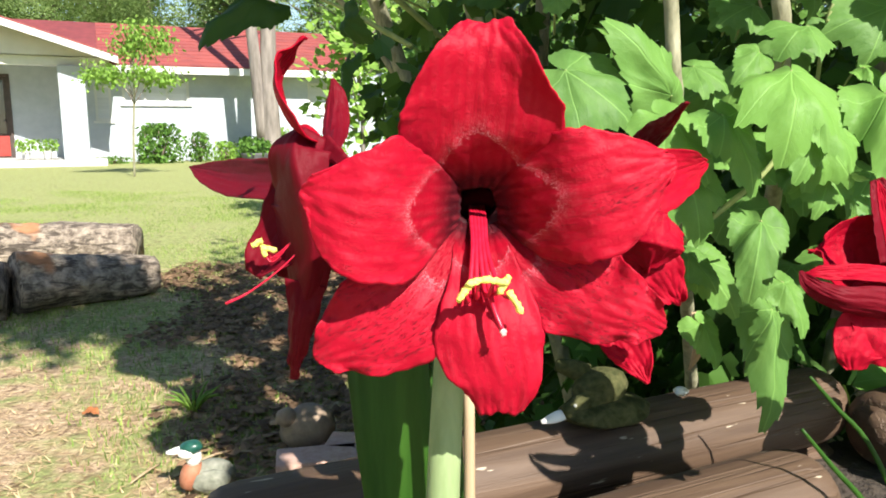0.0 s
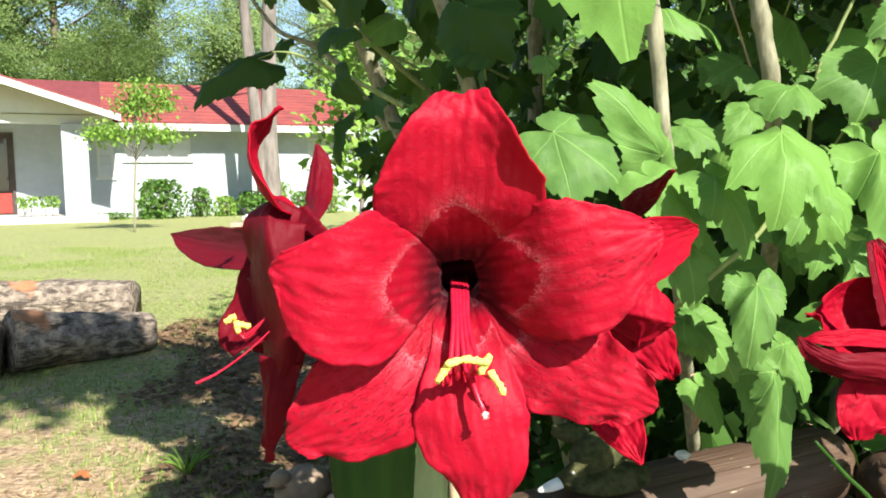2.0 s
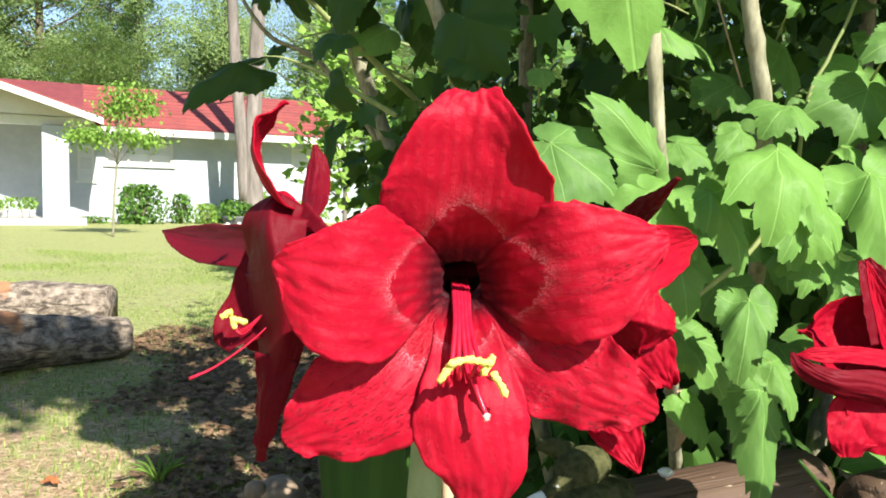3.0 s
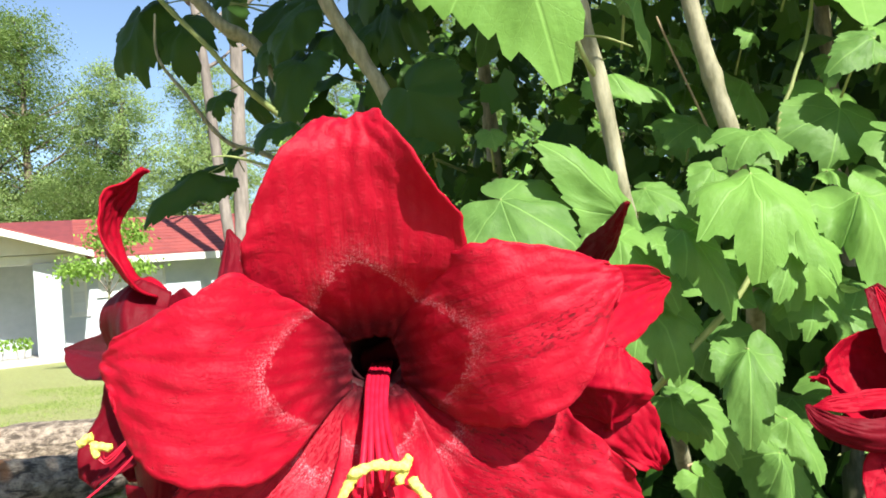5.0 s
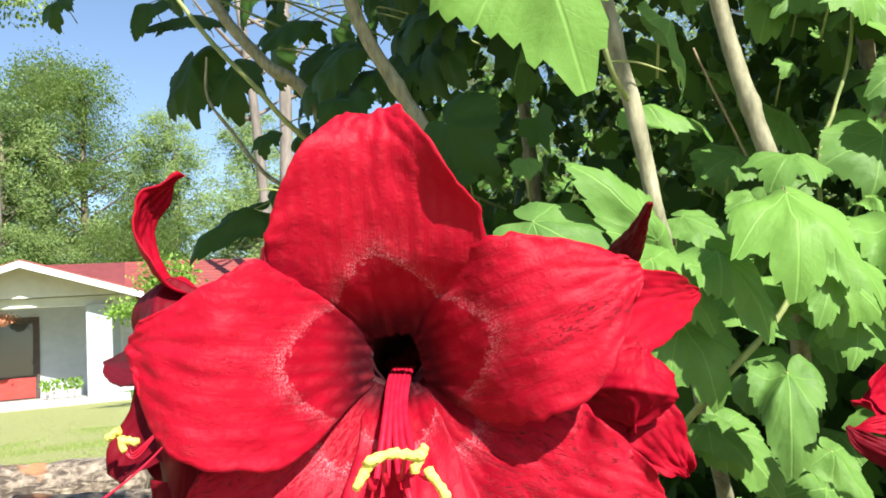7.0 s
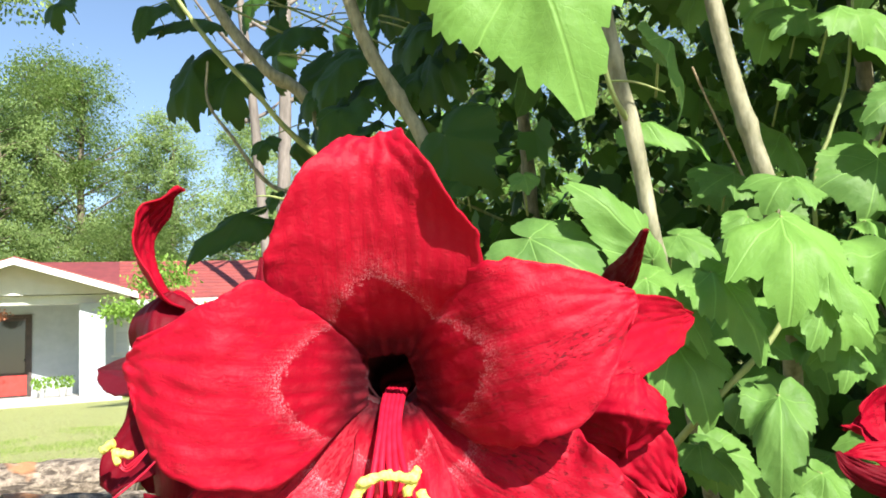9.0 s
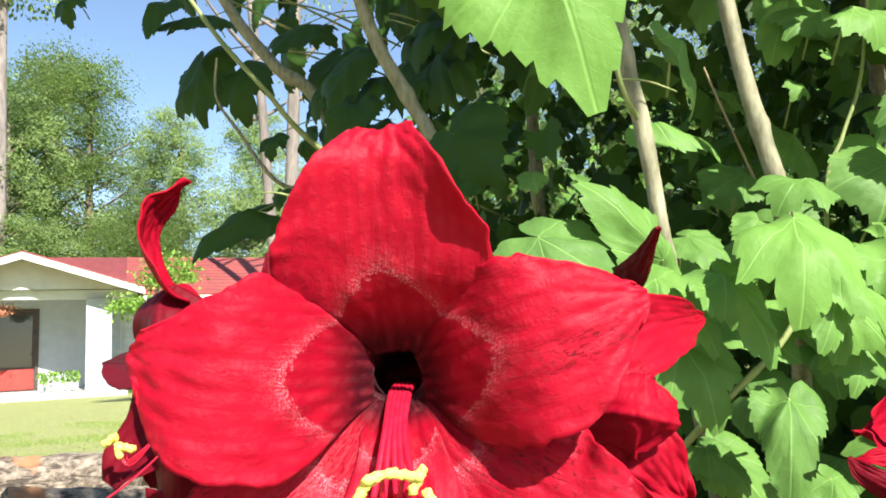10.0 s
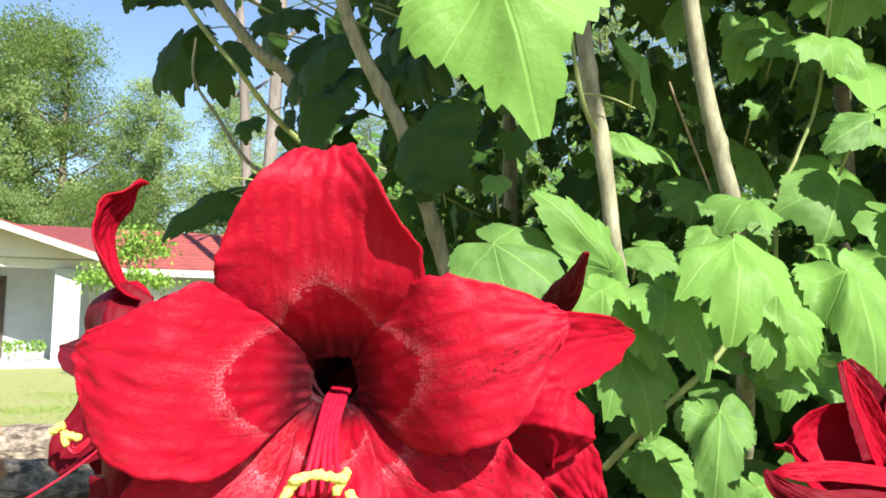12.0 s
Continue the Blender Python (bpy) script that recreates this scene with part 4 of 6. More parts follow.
NEAR_LEAVES = [leaf_mesh("leaf", 120, (0.2, 0.42, 0.62, 0.82, 1.0), d, c, w, s, teeth=32, outline=o) for d, c, w, s, o in ((0.85, 0.9, 1.5, 1, OUTLINE), (1.6, 0.8, 1.5, 2, OUTLINE), (0.8, 1.4, 1.8, 3, OVATE), (1.2, 1.0, 2.4, 4, OVATE), (0.8, 1.0, 1.2, 9, BROAD))]
SMALL_LEAVES = [leaf_mesh("leaf", 34, (0.55, 1.0), d, c, w, s, teeth=14, outline=o) for d, c, w, s, o in ((0.7, 0.7, 1.2, 5, OUTLINE), (1.2, 1.2, 1.0, 6, OVATE), (0.9, 0.4, 1.6, 7, OVATE))]

shrub = thing("shrub", (0.45, 1.2, 0.0), "large leafy shrub with broad lobed bright green leaves and pale canes", "shrub")


def leaf(base, tip, face, width=1.0, kind=0, parent=shrub, near=True, shade_dark=False):
    """A leaf from its stalk to its tip whose upper side looks along face; those meant as shaded take FILL, with the
    shade in its colour.
    """
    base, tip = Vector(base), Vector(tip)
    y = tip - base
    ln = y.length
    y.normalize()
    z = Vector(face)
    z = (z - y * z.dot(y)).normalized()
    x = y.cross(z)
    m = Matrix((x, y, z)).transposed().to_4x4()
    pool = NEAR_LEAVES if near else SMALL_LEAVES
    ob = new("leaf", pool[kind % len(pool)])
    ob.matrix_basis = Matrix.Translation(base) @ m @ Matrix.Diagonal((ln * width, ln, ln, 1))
    if shade_dark:
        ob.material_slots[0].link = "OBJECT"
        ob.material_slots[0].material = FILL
    hang(ob, parent)
    return ob


def cane(pts, radii, material=CANE, name="cane", seg=10):
    n = 22 * (len(pts) - 1)
    rows = spline([(*p, r * 0.80) for p, r in zip(pts, radii)], n)
    run, bulge = 0.02, []
    for a, b in zip(rows[:1] + rows, rows):
        run += float(np.linalg.norm(b[:3] - a[:3]))
        gap = 12 * max(radii)
        near = (run + 0.5 * gap) % gap - 0.5 * gap
        bulge.append(b[3] * (1 + 0.20 * math.exp(-(near / (0.6 * max(radii))) ** 2)))
    bm = tube([tuple(r[:3]) for r in rows], bulge, n, seg)
    for v in bm.verts:
        v.co += 0.03 * max(radii) * noise.noise_vector(v.co * 45) + 0.03 * max(radii) * noise.noise_vector(v.co * 140)
    return part(name, bm, material, shrub)


cane([(0.46, 1.14, 0.0), (0.32, 0.93, 0.50), (0.225, 0.70, 0.76), (0.187, 0.620, 0.881), (0.181, 0.617, 0.936), (0.176, 0.617, 0.982), (0.165, 0.617, 1.059), (0.15, 0.63, 1.30), (0.10, 0.66, 1.6)], [0.013, 0.010, 0.0082, 0.0075, 0.0074, 0.0084, 0.0076, 0.0072, 0.006])
cane([(0.176, 0.617, 0.980), (0.160, 0.60, 1.004), (0.150, 0.59, 1.05)], [0.0028, 0.0024, 0.0018], TWIG, "twig")
cane([(0.154, 0.600, 1.010), (0.168, 0.598, 1.009), (0.181, 0.600, 1.007), (0.200, 0.606, 1.001)], [0.0011, 0.0011, 0.0010, 0.0008], TWIG, "twig", 6)
cane([(0.286, 0.800, 1.088), (0.292, 0.800, 1.069), (0.305, 0.800, 1.030), (0.33, 0.81, 0.97)], [0.0012, 0.0014, 0.0014, 0.0016], STAKE, "twig", 7)
cane([(0.58, 1.20, 0.0), (0.43, 1.02, 0.50), (0.355, 0.81, 0.80), (0.326, 0.75, 0.942), (0.316, 0.75, 1.001), (0.298, 0.75, 1.106), (0.27, 0.76, 1.4), (0.22, 0.80, 1.8)], [0.014, 0.0125, 0.0115, 0.0108, 0.0104, 0.010, 0.009, 0.007])
cane([(0.24, 1.45, 0.0), (0.0, 1.46, 0.7), (-0.217, 1.5, 1.271), (-0.328, 1.5, 1.397), (-0.434, 1.5, 1.55), (-0.60, 1.48, 1.9)], [0.025, 0.021, 0.017, 0.015, 0.0135, 0.009])
cane([(0.30, 1.12, 0.0), (0.12, 1.06, 0.7), (0.014, 1.0, 1.055), (-0.023, 1.0, 1.14), (-0.079, 1.0, 1.267), (-0.16, 1.0, 1.6)], [0.017, 0.015, 0.012, 0.0115, 0.011, 0.008])
cane([(0.36, 0.75, 0.80), (0.367, 0.75, 0.946), (0.388, 0.75, 1.0), (0.412, 0.75, 1.062), (0.44, 0.76, 1.2)], [0.0026, 0.0025, 0.0023, 0.0020, 0.0016], TWIG, "twig")
cane([(0.17, 0.60, 0.74), (0.194, 0.56, 0.779), (0.230, 0.55, 0.815), (0.251, 0.55, 0.844), (0.262, 0.55, 0.865)], [0.0032, 0.0028, 0.0025, 0.0022, 0.0018], TWIG, "twig")
cane([(0.0, 1.4, 1.0), (-0.20, 1.25, 1.16), (-0.268, 1.2, 1.241), (-0.335, 1.2, 1.322), (-0.40, 1.2, 1.42)], [0.007, 0.006, 0.005, 0.005, 0.004], TWIG, "twig")
cane([(0.05, 1.46, 0.72), (-0.2, 1.5, 1.08), (-0.328, 1.5, 1.160), (-0.398, 1.5, 1.258), (-0.446, 1.5, 1.335), (-0.446, 1.5, 1.42)], [0.009, 0.007, 0.0055, 0.0045, 0.0036, 0.0028])
cane([(-0.05, 1.02, 0.96), (-0.14, 1.04, 1.01), (-0.20, 1.05, 1.036), (-0.232, 1.05, 1.040)], [0.005, 0.0034, 0.002, 0.0008], TWIG, "twig")
cane([(0.72, 1.0, 0.0), (0.70, 1.0, 0.9), (0.70, 1.02, 1.6)], [0.02, 0.016, 0.01])
cane([(0.62, 1.25, 0.0), (0.70, 1.25, 0.9), (0.72, 1.28, 1.8)], [0.022, 0.018, 0.01])
cane([(0.14, 1.7, 0.0), (0.20, 1.7, 1.0), (0.18, 1.75, 2.0)], [0.025, 0.020, 0.012])

UP = (0.15, -0.75, 0.62)
def grow(rows):
    """Large leaves of one bough: stalk, tip, facing, width, shape."""
    for row in rows:
        # far and lawn-side leaves get the green darkened for shade
        leaf(*row[:2], row[2], row[3], row[4], shade_dark=row[0][0] < -0.2 or (row[0][0] < 0.06 and row[0][1] > 0.85))
        if row[0][0] < -0.25:
            b0 = Vector(row[0])
            cane([b0, b0 + Vector((0.10, 0.02, 0.035)), b0 + Vector((0.24, 0.05, 0.02)), b0 + Vector((0.42, 0.10, -0.06))], [0.0012, 0.002, 0.0028, 0.0035], TWIG, "twig", 6)
        if row[0][0] < -0.08:   # unseen leaves added up the sun line keep these in shade
            for k, side in ((0.92, -0.02), (1.0, 0.025), (1.08, 0.0)):
                mid = 0.5 * (Vector(row[0]) + Vector(row[1])) - SUN * k * 1.18 + Vector((side, side, 0))
                drop = (Vector(row[1]) - Vector(row[0])) * 0.75
                leaf(mid - drop, mid + drop, -SUN, 1.25, k > 1.0, near=False)
        b0 = Vector(row[0])
        part("stalk", tube([b0, b0 + Vector((0.001, 0.020, -0.003)), b0 + Vector((0.006, 0.060, -0.028))], [0.0008, 0.0010, 0.0013], 8, 6), TWIG, shrub)


# leaves over the flower
grow([
    ((0.080, 0.363, 0.988), (0.099, 0.370, 0.9165), (-0.1, -0.9, 0.3), 1.10, 4),
    ((0.234, 0.515, 0.891), (0.221, 0.490, 0.822), (0.0, -0.72, 0.70), 0.90, 1),
    ((0.177, 0.595, 0.878), (0.123, 0.590, 0.937), (0.3, -0.9, 0.2), 0.78, 2),
    ((0.092, 0.585, 0.897), (0.146, 0.575, 0.849), (0.1, -0.8, 0.55), 0.92, 0),
    ((0.160, 0.550, 0.862), (0.195, 0.545, 0.812), (0.2, -0.8, 0.5), 0.96, 2),
    ((0.195, 0.530, 0.862), (0.219, 0.525, 0.800), (0.3, -0.9, 0.3), 0.78, 3),
    ((0.178, 0.565, 0.822), (0.194, 0.555, 0.760), (0.0, -0.9, 0.3), 0.87, 1),
])
# leaves beside the flower
grow([
    ((0.229, 0.535, 0.786), (0.219, 0.525, 0.723), (-0.2, -0.9, 0.35), 0.74, 3),
    ((0.399, 0.700, 0.961), (0.374, 0.690, 0.902), UP, 1.15, 0),
    ((0.350, 0.605, 0.880), (0.362, 0.595, 0.790), (0.0, -0.85, 0.45), 0.87, 3),
    ((0.334, 0.900, 0.993), (0.332, 0.895, 0.950), UP, 1.2, 0),
    ((0.229, 0.800, 1.034), (0.297, 0.800, 0.996), (0.0, -0.6, 0.75), 0.83, 2),
    ((0.216, 0.650, 1.059), (0.225, 0.650, 0.991), (0.9, -0.3, 0.2), 0.64, 2),
    ((0.384, 0.700, 1.097), (0.395, 0.690, 1.052), UP, 1.3, 1),
])
# leaves on the middle canes
grow([
    ((0.296, 0.660, 0.689), (0.294, 0.650, 0.572), (0.1, -0.95, 0.2), 0.52, 2),
    ((0.206, 0.605, 0.748), (0.241, 0.595, 0.694), (0.1, -0.9, 0.35), 0.83, 3),
    ((0.246, 0.700, 0.665), (0.263, 0.695, 0.620), UP, 0.9, 2),
    ((-0.376, 1.536, 1.109), (-0.512, 1.522, 1.014), (-0.45, -0.75, 0.30), 0.70, 2),
    ((-0.574, 1.760, 1.525), (-0.560, 1.746, 1.350), (-0.30, -0.90, 0.10), 0.80, 0),
    ((-0.468, 1.740, 1.497), (-0.448, 1.726, 1.334), (-0.20, -0.95, 0.05), 0.92, 1),
])
# leaves low by the timbers
grow([
    ((-0.516, 1.685, 1.599), (-0.671, 1.670, 1.550), (-0.1, -0.5, 0.85), 0.64, 0),
    ((-0.229, 1.700, 1.491), (-0.250, 1.686, 1.353), (-0.30, -0.90, 0.10), 1.05, 0),
    ((-0.329, 1.500, 1.254), (-0.334, 1.486, 1.191), (-0.30, -0.90, 0.10), 1.0, 1),
    ((-0.294, 1.400, 1.118), (-0.296, 1.386, 1.078), (-0.30, -0.90, 0.10), 1.0, 2),
    ((-0.600, 1.600, 1.597), (-0.629, 1.586, 1.501), (-0.30, -0.90, 0.10), 0.9, 3),
    ((-0.293, 1.600, 1.524), (-0.361, 1.586, 1.439), (-0.20, -0.70, 0.60), 0.9, 0),
    ((-0.332, 1.900, 1.649), (-0.262, 1.886, 1.585), (-0.20, -0.80, 0.50), 0.9, 1),
    ((-0.725, 1.460, 1.556), (-0.715, 1.446, 1.470), (-0.30, -0.90, 0.10), 0.95, 1),
    ((0.033, 0.90, 1.063), (0.087, 0.89, 0.996), (0.2, -0.7, -0.5), 1.10, 0),
    ((0.372, 0.60, 0.990), (0.335, 0.60, 0.968), UP, 1.1, 2),
    ((0.372, 0.75, 0.955), (0.353, 0.745, 0.928), UP, 1.1, 1),
])
# leaves out over the lawn
grow([
    ((0.052, 0.90, 1.013), (0.008, 0.895, 0.993), UP, 0.8, 0),
    ((-0.106, 0.90, 1.040), (-0.142, 0.89, 1.002), (-0.75, -0.60, -0.10), 1.01, 1),
    ((-0.130, 0.95, 0.988), (-0.090, 0.94, 0.955), (-0.75, -0.60, -0.10), 1.01, 3),
    ((-0.150, 1.10, 0.948), (-0.150, 1.09, 0.880), (-0.75, -0.60, -0.10), 0.74, 2),
    ((0.106, 0.75, 0.978), (0.108, 0.745, 0.958), UP, 1.2, 0),
    ((0.44, 0.62, 0.93), (0.42, 0.60, 0.86), UP, 1.2, 1),
    ((0.44, 0.66, 1.02), (0.46, 0.64, 0.95), UP, 1.2, 3),
])
# leaves high on the canes
grow([
    ((0.28, 0.57, 0.865), (0.31, 0.565, 0.82), (0.3, -0.8, 0.4), 0.83, 2),
    ((0.232, 0.720, 0.910), (0.263, 0.708, 0.885), UP, 0.95, 0),
    ((0.305, 0.750, 0.926), (0.277, 0.738, 0.894), UP, 1.0, 2),
    ((0.316, 0.600, 0.824), (0.335, 0.588, 0.811), (0.1, -0.5, -0.8), 0.8, 1),
    ((0.283, 0.580, 0.851), (0.264, 0.568, 0.807), (0.2, -0.8, 0.5), 0.8, 3),
    ((0.318, 0.620, 0.819), (0.302, 0.608, 0.778), UP, 0.9, 0),
    ((0.282, 0.600, 0.931), (0.253, 0.588, 0.902), (0.1, -0.5, 0.85), 1.3, 1),
    ((0.194, 0.590, 0.752), (0.217, 0.578, 0.723), UP, 1.0, 2),
    ((0.364, 0.620, 0.774), (0.332, 0.608, 0.797), UP, 0.9, 3),
    ((0.255, 0.630, 0.842), (0.285, 0.618, 0.819), UP, 1.0, 0),
    ((0.221, 0.620, 0.800), (0.200, 0.608, 0.820), UP, 0.9, 1),
    ((0.286, 0.620, 0.723), (0.303, 0.608, 0.677), UP, 0.8, 2),
    ((0.360, 0.660, 0.904), (0.374, 0.648, 0.882), UP, 1.1, 3),
    ((0.29, 0.60, 0.855), (0.325, 0.595, 0.805), (-0.2, -0.8, 0.5), 0.92, 0),
    ((0.405, 0.80, 1.140), (0.362, 0.79, 1.108), UP, 1.0, 0),
    ((0.378, 0.80, 1.066), (0.362, 0.79, 1.044), (0.3, -0.8, 0.4), 1.0, 1),
    ((0.315, 0.80, 0.978), (0.276, 0.79, 0.955), (0.0, -0.8, 0.5), 1.1, 0),
    ((0.455, 0.80, 1.030), (0.440, 0.79, 0.998), UP, 1.0, 2),
    ((0.440, 0.78, 0.990), (0.412, 0.77, 0.930), (0.2, -0.85, 0.4), 1.05, 0),
    # extra leaf out of view, square to the sun, to shade the thick cane
    ((0.462, 0.575, 1.290), (0.445, 0.575, 1.210), -SUN, 0.8, 2),
])


def inside_shrub(x, y, z):
    """The shrub's outline: upright on the lawn side, spreading over it far above the flowers."""
    rise = (z - 0.83) / max(y, 0.3)
    return x > (-0.10 - 0.33 * min(1.0, max(0.0, (rise - 0.27) / 0.18))) * y


def throws_on_bed_side(x, y, z):
    """True where the sun would throw a leaf's shadow no further out on the lawn than the shrub's own shade."""
    k = z / 0.76
    gx, gy = x - 0.48 * k, y + 0.76 * k
    limit = -0.60 - 0.47 * (gy - 1.7) if gy < 2.6 else -1.02 - 0.28 * (gy - 2.6)
    limit += 0.06 + 0.08 * noise.noise(Vector((gx * 2.6, gy * 2.6, 0))) + 0.09 * noise.noise(Vector((gx * 8, gy * 8, 1.0)))
    gap = noise.noise(Vector((gx * 7.5, gy * 5.5, 7.0))) + 0.5 * noise.noise(Vector((gx * 17, gy * 13, 2.0)))
    return gx > limit and (gap < 0.04 or gx > 0.1 or gy < 1.9)


def shade_at(x, y, z):
    """Where a leaf's shadow crosses the upright plane of the thicker canes."""
    k = (0.75 - y) / 0.76
    return x - 0.48 * k, z - 0.76 * k


def shades_cane(x, y, z):
    sx, sz = shade_at(x, y, z)
    return y < 0.75 and 0.25 < sx < 0.39 and 0.89 < sz < 1.09


rng = random.Random(11)
count = 0
while count < 205:
    y = 0.62 + 0.9 * rng.random() ** 1.3
    x = rng.uniform(-0.32, 1.1) * y / 0.9
    z = rng.uniform(0.42, 1.55)
    if not inside_shrub(x + 0.05, y, z) or (x < 0.12 and y < 0.85 and z < 1.6):
        continue
    if z < 0.85 and x < 0.06 or z < 0.74 and x < 0.30 or y < 0.72 and (x < 0.33 or z > 1.02):
        continue
    if z < 0.62 and y < 0.95 and x < 0.45 or shades_cane(x, y, z - 0.03):
        continue
    if z > 0.97 and x - 0.63 * (0.8 - y) < 0.34 and rng.random() < 0.6 or (y > 0.85 and not throws_on_bed_side(x, y, z)):
        continue
    ln = rng.uniform(0.045, 0.085)
    a = rng.uniform(-1.9, 1.9)
    d = Vector((math.sin(a) * 0.7, -0.25 + rng.uniform(-0.3, 0.3), -0.75 + 0.35 * rng.random()))
    f = Vector((rng.uniform(-0.9, 0.9), -0.5 + rng.uniform(-0.5, 0.5), 0.75 + rng.uniform(-0.5, 0.2)))
    b = Vector((x, y, z))
    leaf(b, b + d.normalized() * ln, f, rng.uniform(0.85, 1.2), rng.randrange(3), near=False)
    count += 1


def clip(rg, s):
    """A gaussian draw with its far tails cut off."""
    return max(-1.5, min(1.5, rg.gauss(0, 1))) * s


def foliage(name, n, place, size, material, label="", parent=None, seed=1, category="", kind="stuff", lobed=True, lit=False, lying=False):
    """Many small leaves joined into one mesh; place(rng) gives a point or None."""
    rng = random.Random(seed)
    verts, faces = [], []
    if lobed:
        shape = [(0, 0.0), (0.30, -0.12), (0.45, 0.22), (0.30, 0.34), (0.34, 0.62), (0.12, 0.60), (0, 1.0), (-0.12, 0.60), (-0.34, 0.62), (-0.30, 0.34), (-0.45, 0.22), (-0.30, -0.12)]
    else:
        shape = [(0, 0), (0.34, 0.5), (0, 1.0), (-0.34, 0.5)]
    made = 0
    while made < n:
        p = place(rng)
        if p is None:
            continue
        made += 1
        s = size * rng.uniform(0.6, 1.3)
        e = Euler((rng.uniform(-2.6, -0.4), rng.uniform(-0.7, 0.7), rng.uniform(0, 6.28))).to_matrix()
        if lit:
            up = Vector((0.35 + rng.uniform(-0.7, 0.7), -0.55 + rng.uniform(-0.7, 0.7), 0.75 + rng.uniform(-0.5, 0.5)))
            e = up.to_track_quat("Z", "Y").to_matrix() @ Euler((0, 0, rng.uniform(0, 6.28))).to_matrix()
        if lying:
            e = Vector((rng.uniform(-0.35, 0.35), rng.uniform(-0.35, 0.35), 1)).to_track_quat("Z", "Y").to_matrix() @ Euler((0, 0, rng.uniform(0, 6.28))).to_matrix()
        k = len(verts)
        for x, y in shape:
            verts.append(tuple(Vector(p) + e @ Vector((x * s, y * s, -0.35 * s * abs(x) - 0.12 * s * y * y))))
        faces.append(tuple(range(k, k + len(shape))))
    me = bpy.data.meshes.new(name)
    me.from_pydata(verts, [], faces)
    me.materials.append(material)
    ob = new(name, me)
    if parent:
        hang(ob, parent)
    return tagged(ob, label, category, kind=kind)


def shrub_place(rng):
    y = rng.uniform(1.0, 2.9)
    x = rng.uniform(-0.9, 1.9)
    z = rng.uniform(0.15, 3.1)
    if not inside_shrub(x, y, z) or not throws_on_bed_side(x, y, z):
        return None
    if noise.noise(Vector((x * 2.2, y * 2.2, z * 2.2))) < (-0.22 if z < 1 else -0.12 if z < 1.7 else 0.02) + (0.28 if x < 0.05 * y and z > 1.15 else 0.0):
        return None
    return (x, y, z)


def arch_place(rng):
    """Upper boughs arching over the bed, mostly out of view, added to shade what hangs below."""
    x, y, z = rng.uniform(-0.6, 1.9), rng.uniform(-0.45, 1.2), rng.uniform(1.30, 2.7)
    side = x - 0.63 * (0.8 - y)
    sx, sz = shade_at(x, y, z)
    if sz < np.interp(sx, (0.0, 0.094, 0.16, 0.22, 0.27, 0.37, 0.46, 0.60), (0.89, 0.91, 1.04, 1.14, 1.22, 1.32, 1.15, 1.00)) + 0.02 * math.sin(x * 9) or z < 1.22 + 0.12 * math.sin(7 * x):
        return None
    if 0.30 + 0.05 * math.sin(z * 8) < side < 0.42 and noise.noise(Vector((x * 4.5, y * 4.5, z * 4.5))) < 0.25:
        return None
    if (y < 0.62 and z < 1.42) or not throws_on_bed_side(x, y, z):
        return None
    if noise.noise(Vector((x * 3, y * 3, z * 3 + 5))) < -0.14:
        return None
    if x < -0.22 * y and z - 0.83 < 0.75 * y:
        return None
    return (x, y, z)


foliage("foliage", 7000, arch_place, 0.095, FILL, "upper leaves arching over the bed, added for their shade", shrub, 31)
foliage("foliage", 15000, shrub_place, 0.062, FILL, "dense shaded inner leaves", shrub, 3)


def low_place(rng):
    """Low shaded growth behind the timbers."""
    x, y, z = rng.uniform(-0.05, 1.2), rng.uniform(0.98, 1.4), rng.uniform(0.05, 0.75)
    return (x, y, z) if x > 0.05 + 0.3 * (y - 1.0) else None


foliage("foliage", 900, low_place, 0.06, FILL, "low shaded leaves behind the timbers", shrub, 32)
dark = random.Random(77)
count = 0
# these back leaves also take the shade-darkened green
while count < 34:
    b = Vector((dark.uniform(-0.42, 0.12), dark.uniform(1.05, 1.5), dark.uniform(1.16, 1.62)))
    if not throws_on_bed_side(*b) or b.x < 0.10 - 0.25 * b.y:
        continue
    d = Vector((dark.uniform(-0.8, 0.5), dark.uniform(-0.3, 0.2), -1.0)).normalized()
    leaf(b, b + d * dark.uniform(0.08, 0.12), (-0.65 + dark.uniform(-0.3, 0.3), -0.65, 0.1 + dark.uniform(-0.3, 0.3)), dark.uniform(0.8, 1.05), dark.randrange(4), shade_dark=True)
    count += 1
count = 0
while count < 34:   # boughs further back that hang out over the lawn
    b = Vector((dark.uniform(-0.80, 0.05), dark.uniform(1.75, 2.25), dark.uniform(1.38, 1.95)))
    if b.x < (0.10 if b.z < 1.70 else -0.18) - 0.25 * b.y:
        continue
    d = Vector((dark.uniform(-0.7, 0.7), dark.uniform(-0.3, 0.2), -1.0)).normalized()
    f = d.cross(SUN)
    f = -f if f.y > 0 else f
    leaf(b, b + d * dark.uniform(0.11, 0.16), f + Vector((dark.uniform(-0.25, 0.25), -0.15, 0)), dark.uniform(0.85, 1.1), dark.randrange(4), shade_dark=True)
    count += 1
more = random.Random(21)
for k in range(56):
    b = Vector((more.uniform(0.33, 0.80), more.uniform(0.66, 1.0), more.uniform(0.62, 1.28)))
    d = Vector((more.uniform(-0.6, 0.6), more.uniform(-0.5, 0.1), -1.0)).normalized()
    if shades_cane(b.x, b.y, b.z - 0.03):
        continue
    leaf(b, b + d * more.uniform(0.05, 0.085), (more.uniform(-0.8, 0.9), -0.6 + more.uniform(-0.3, 0.4), more.uniform(0.1, 0.95)), more.uniform(0.85, 1.15), more.randrange(4))


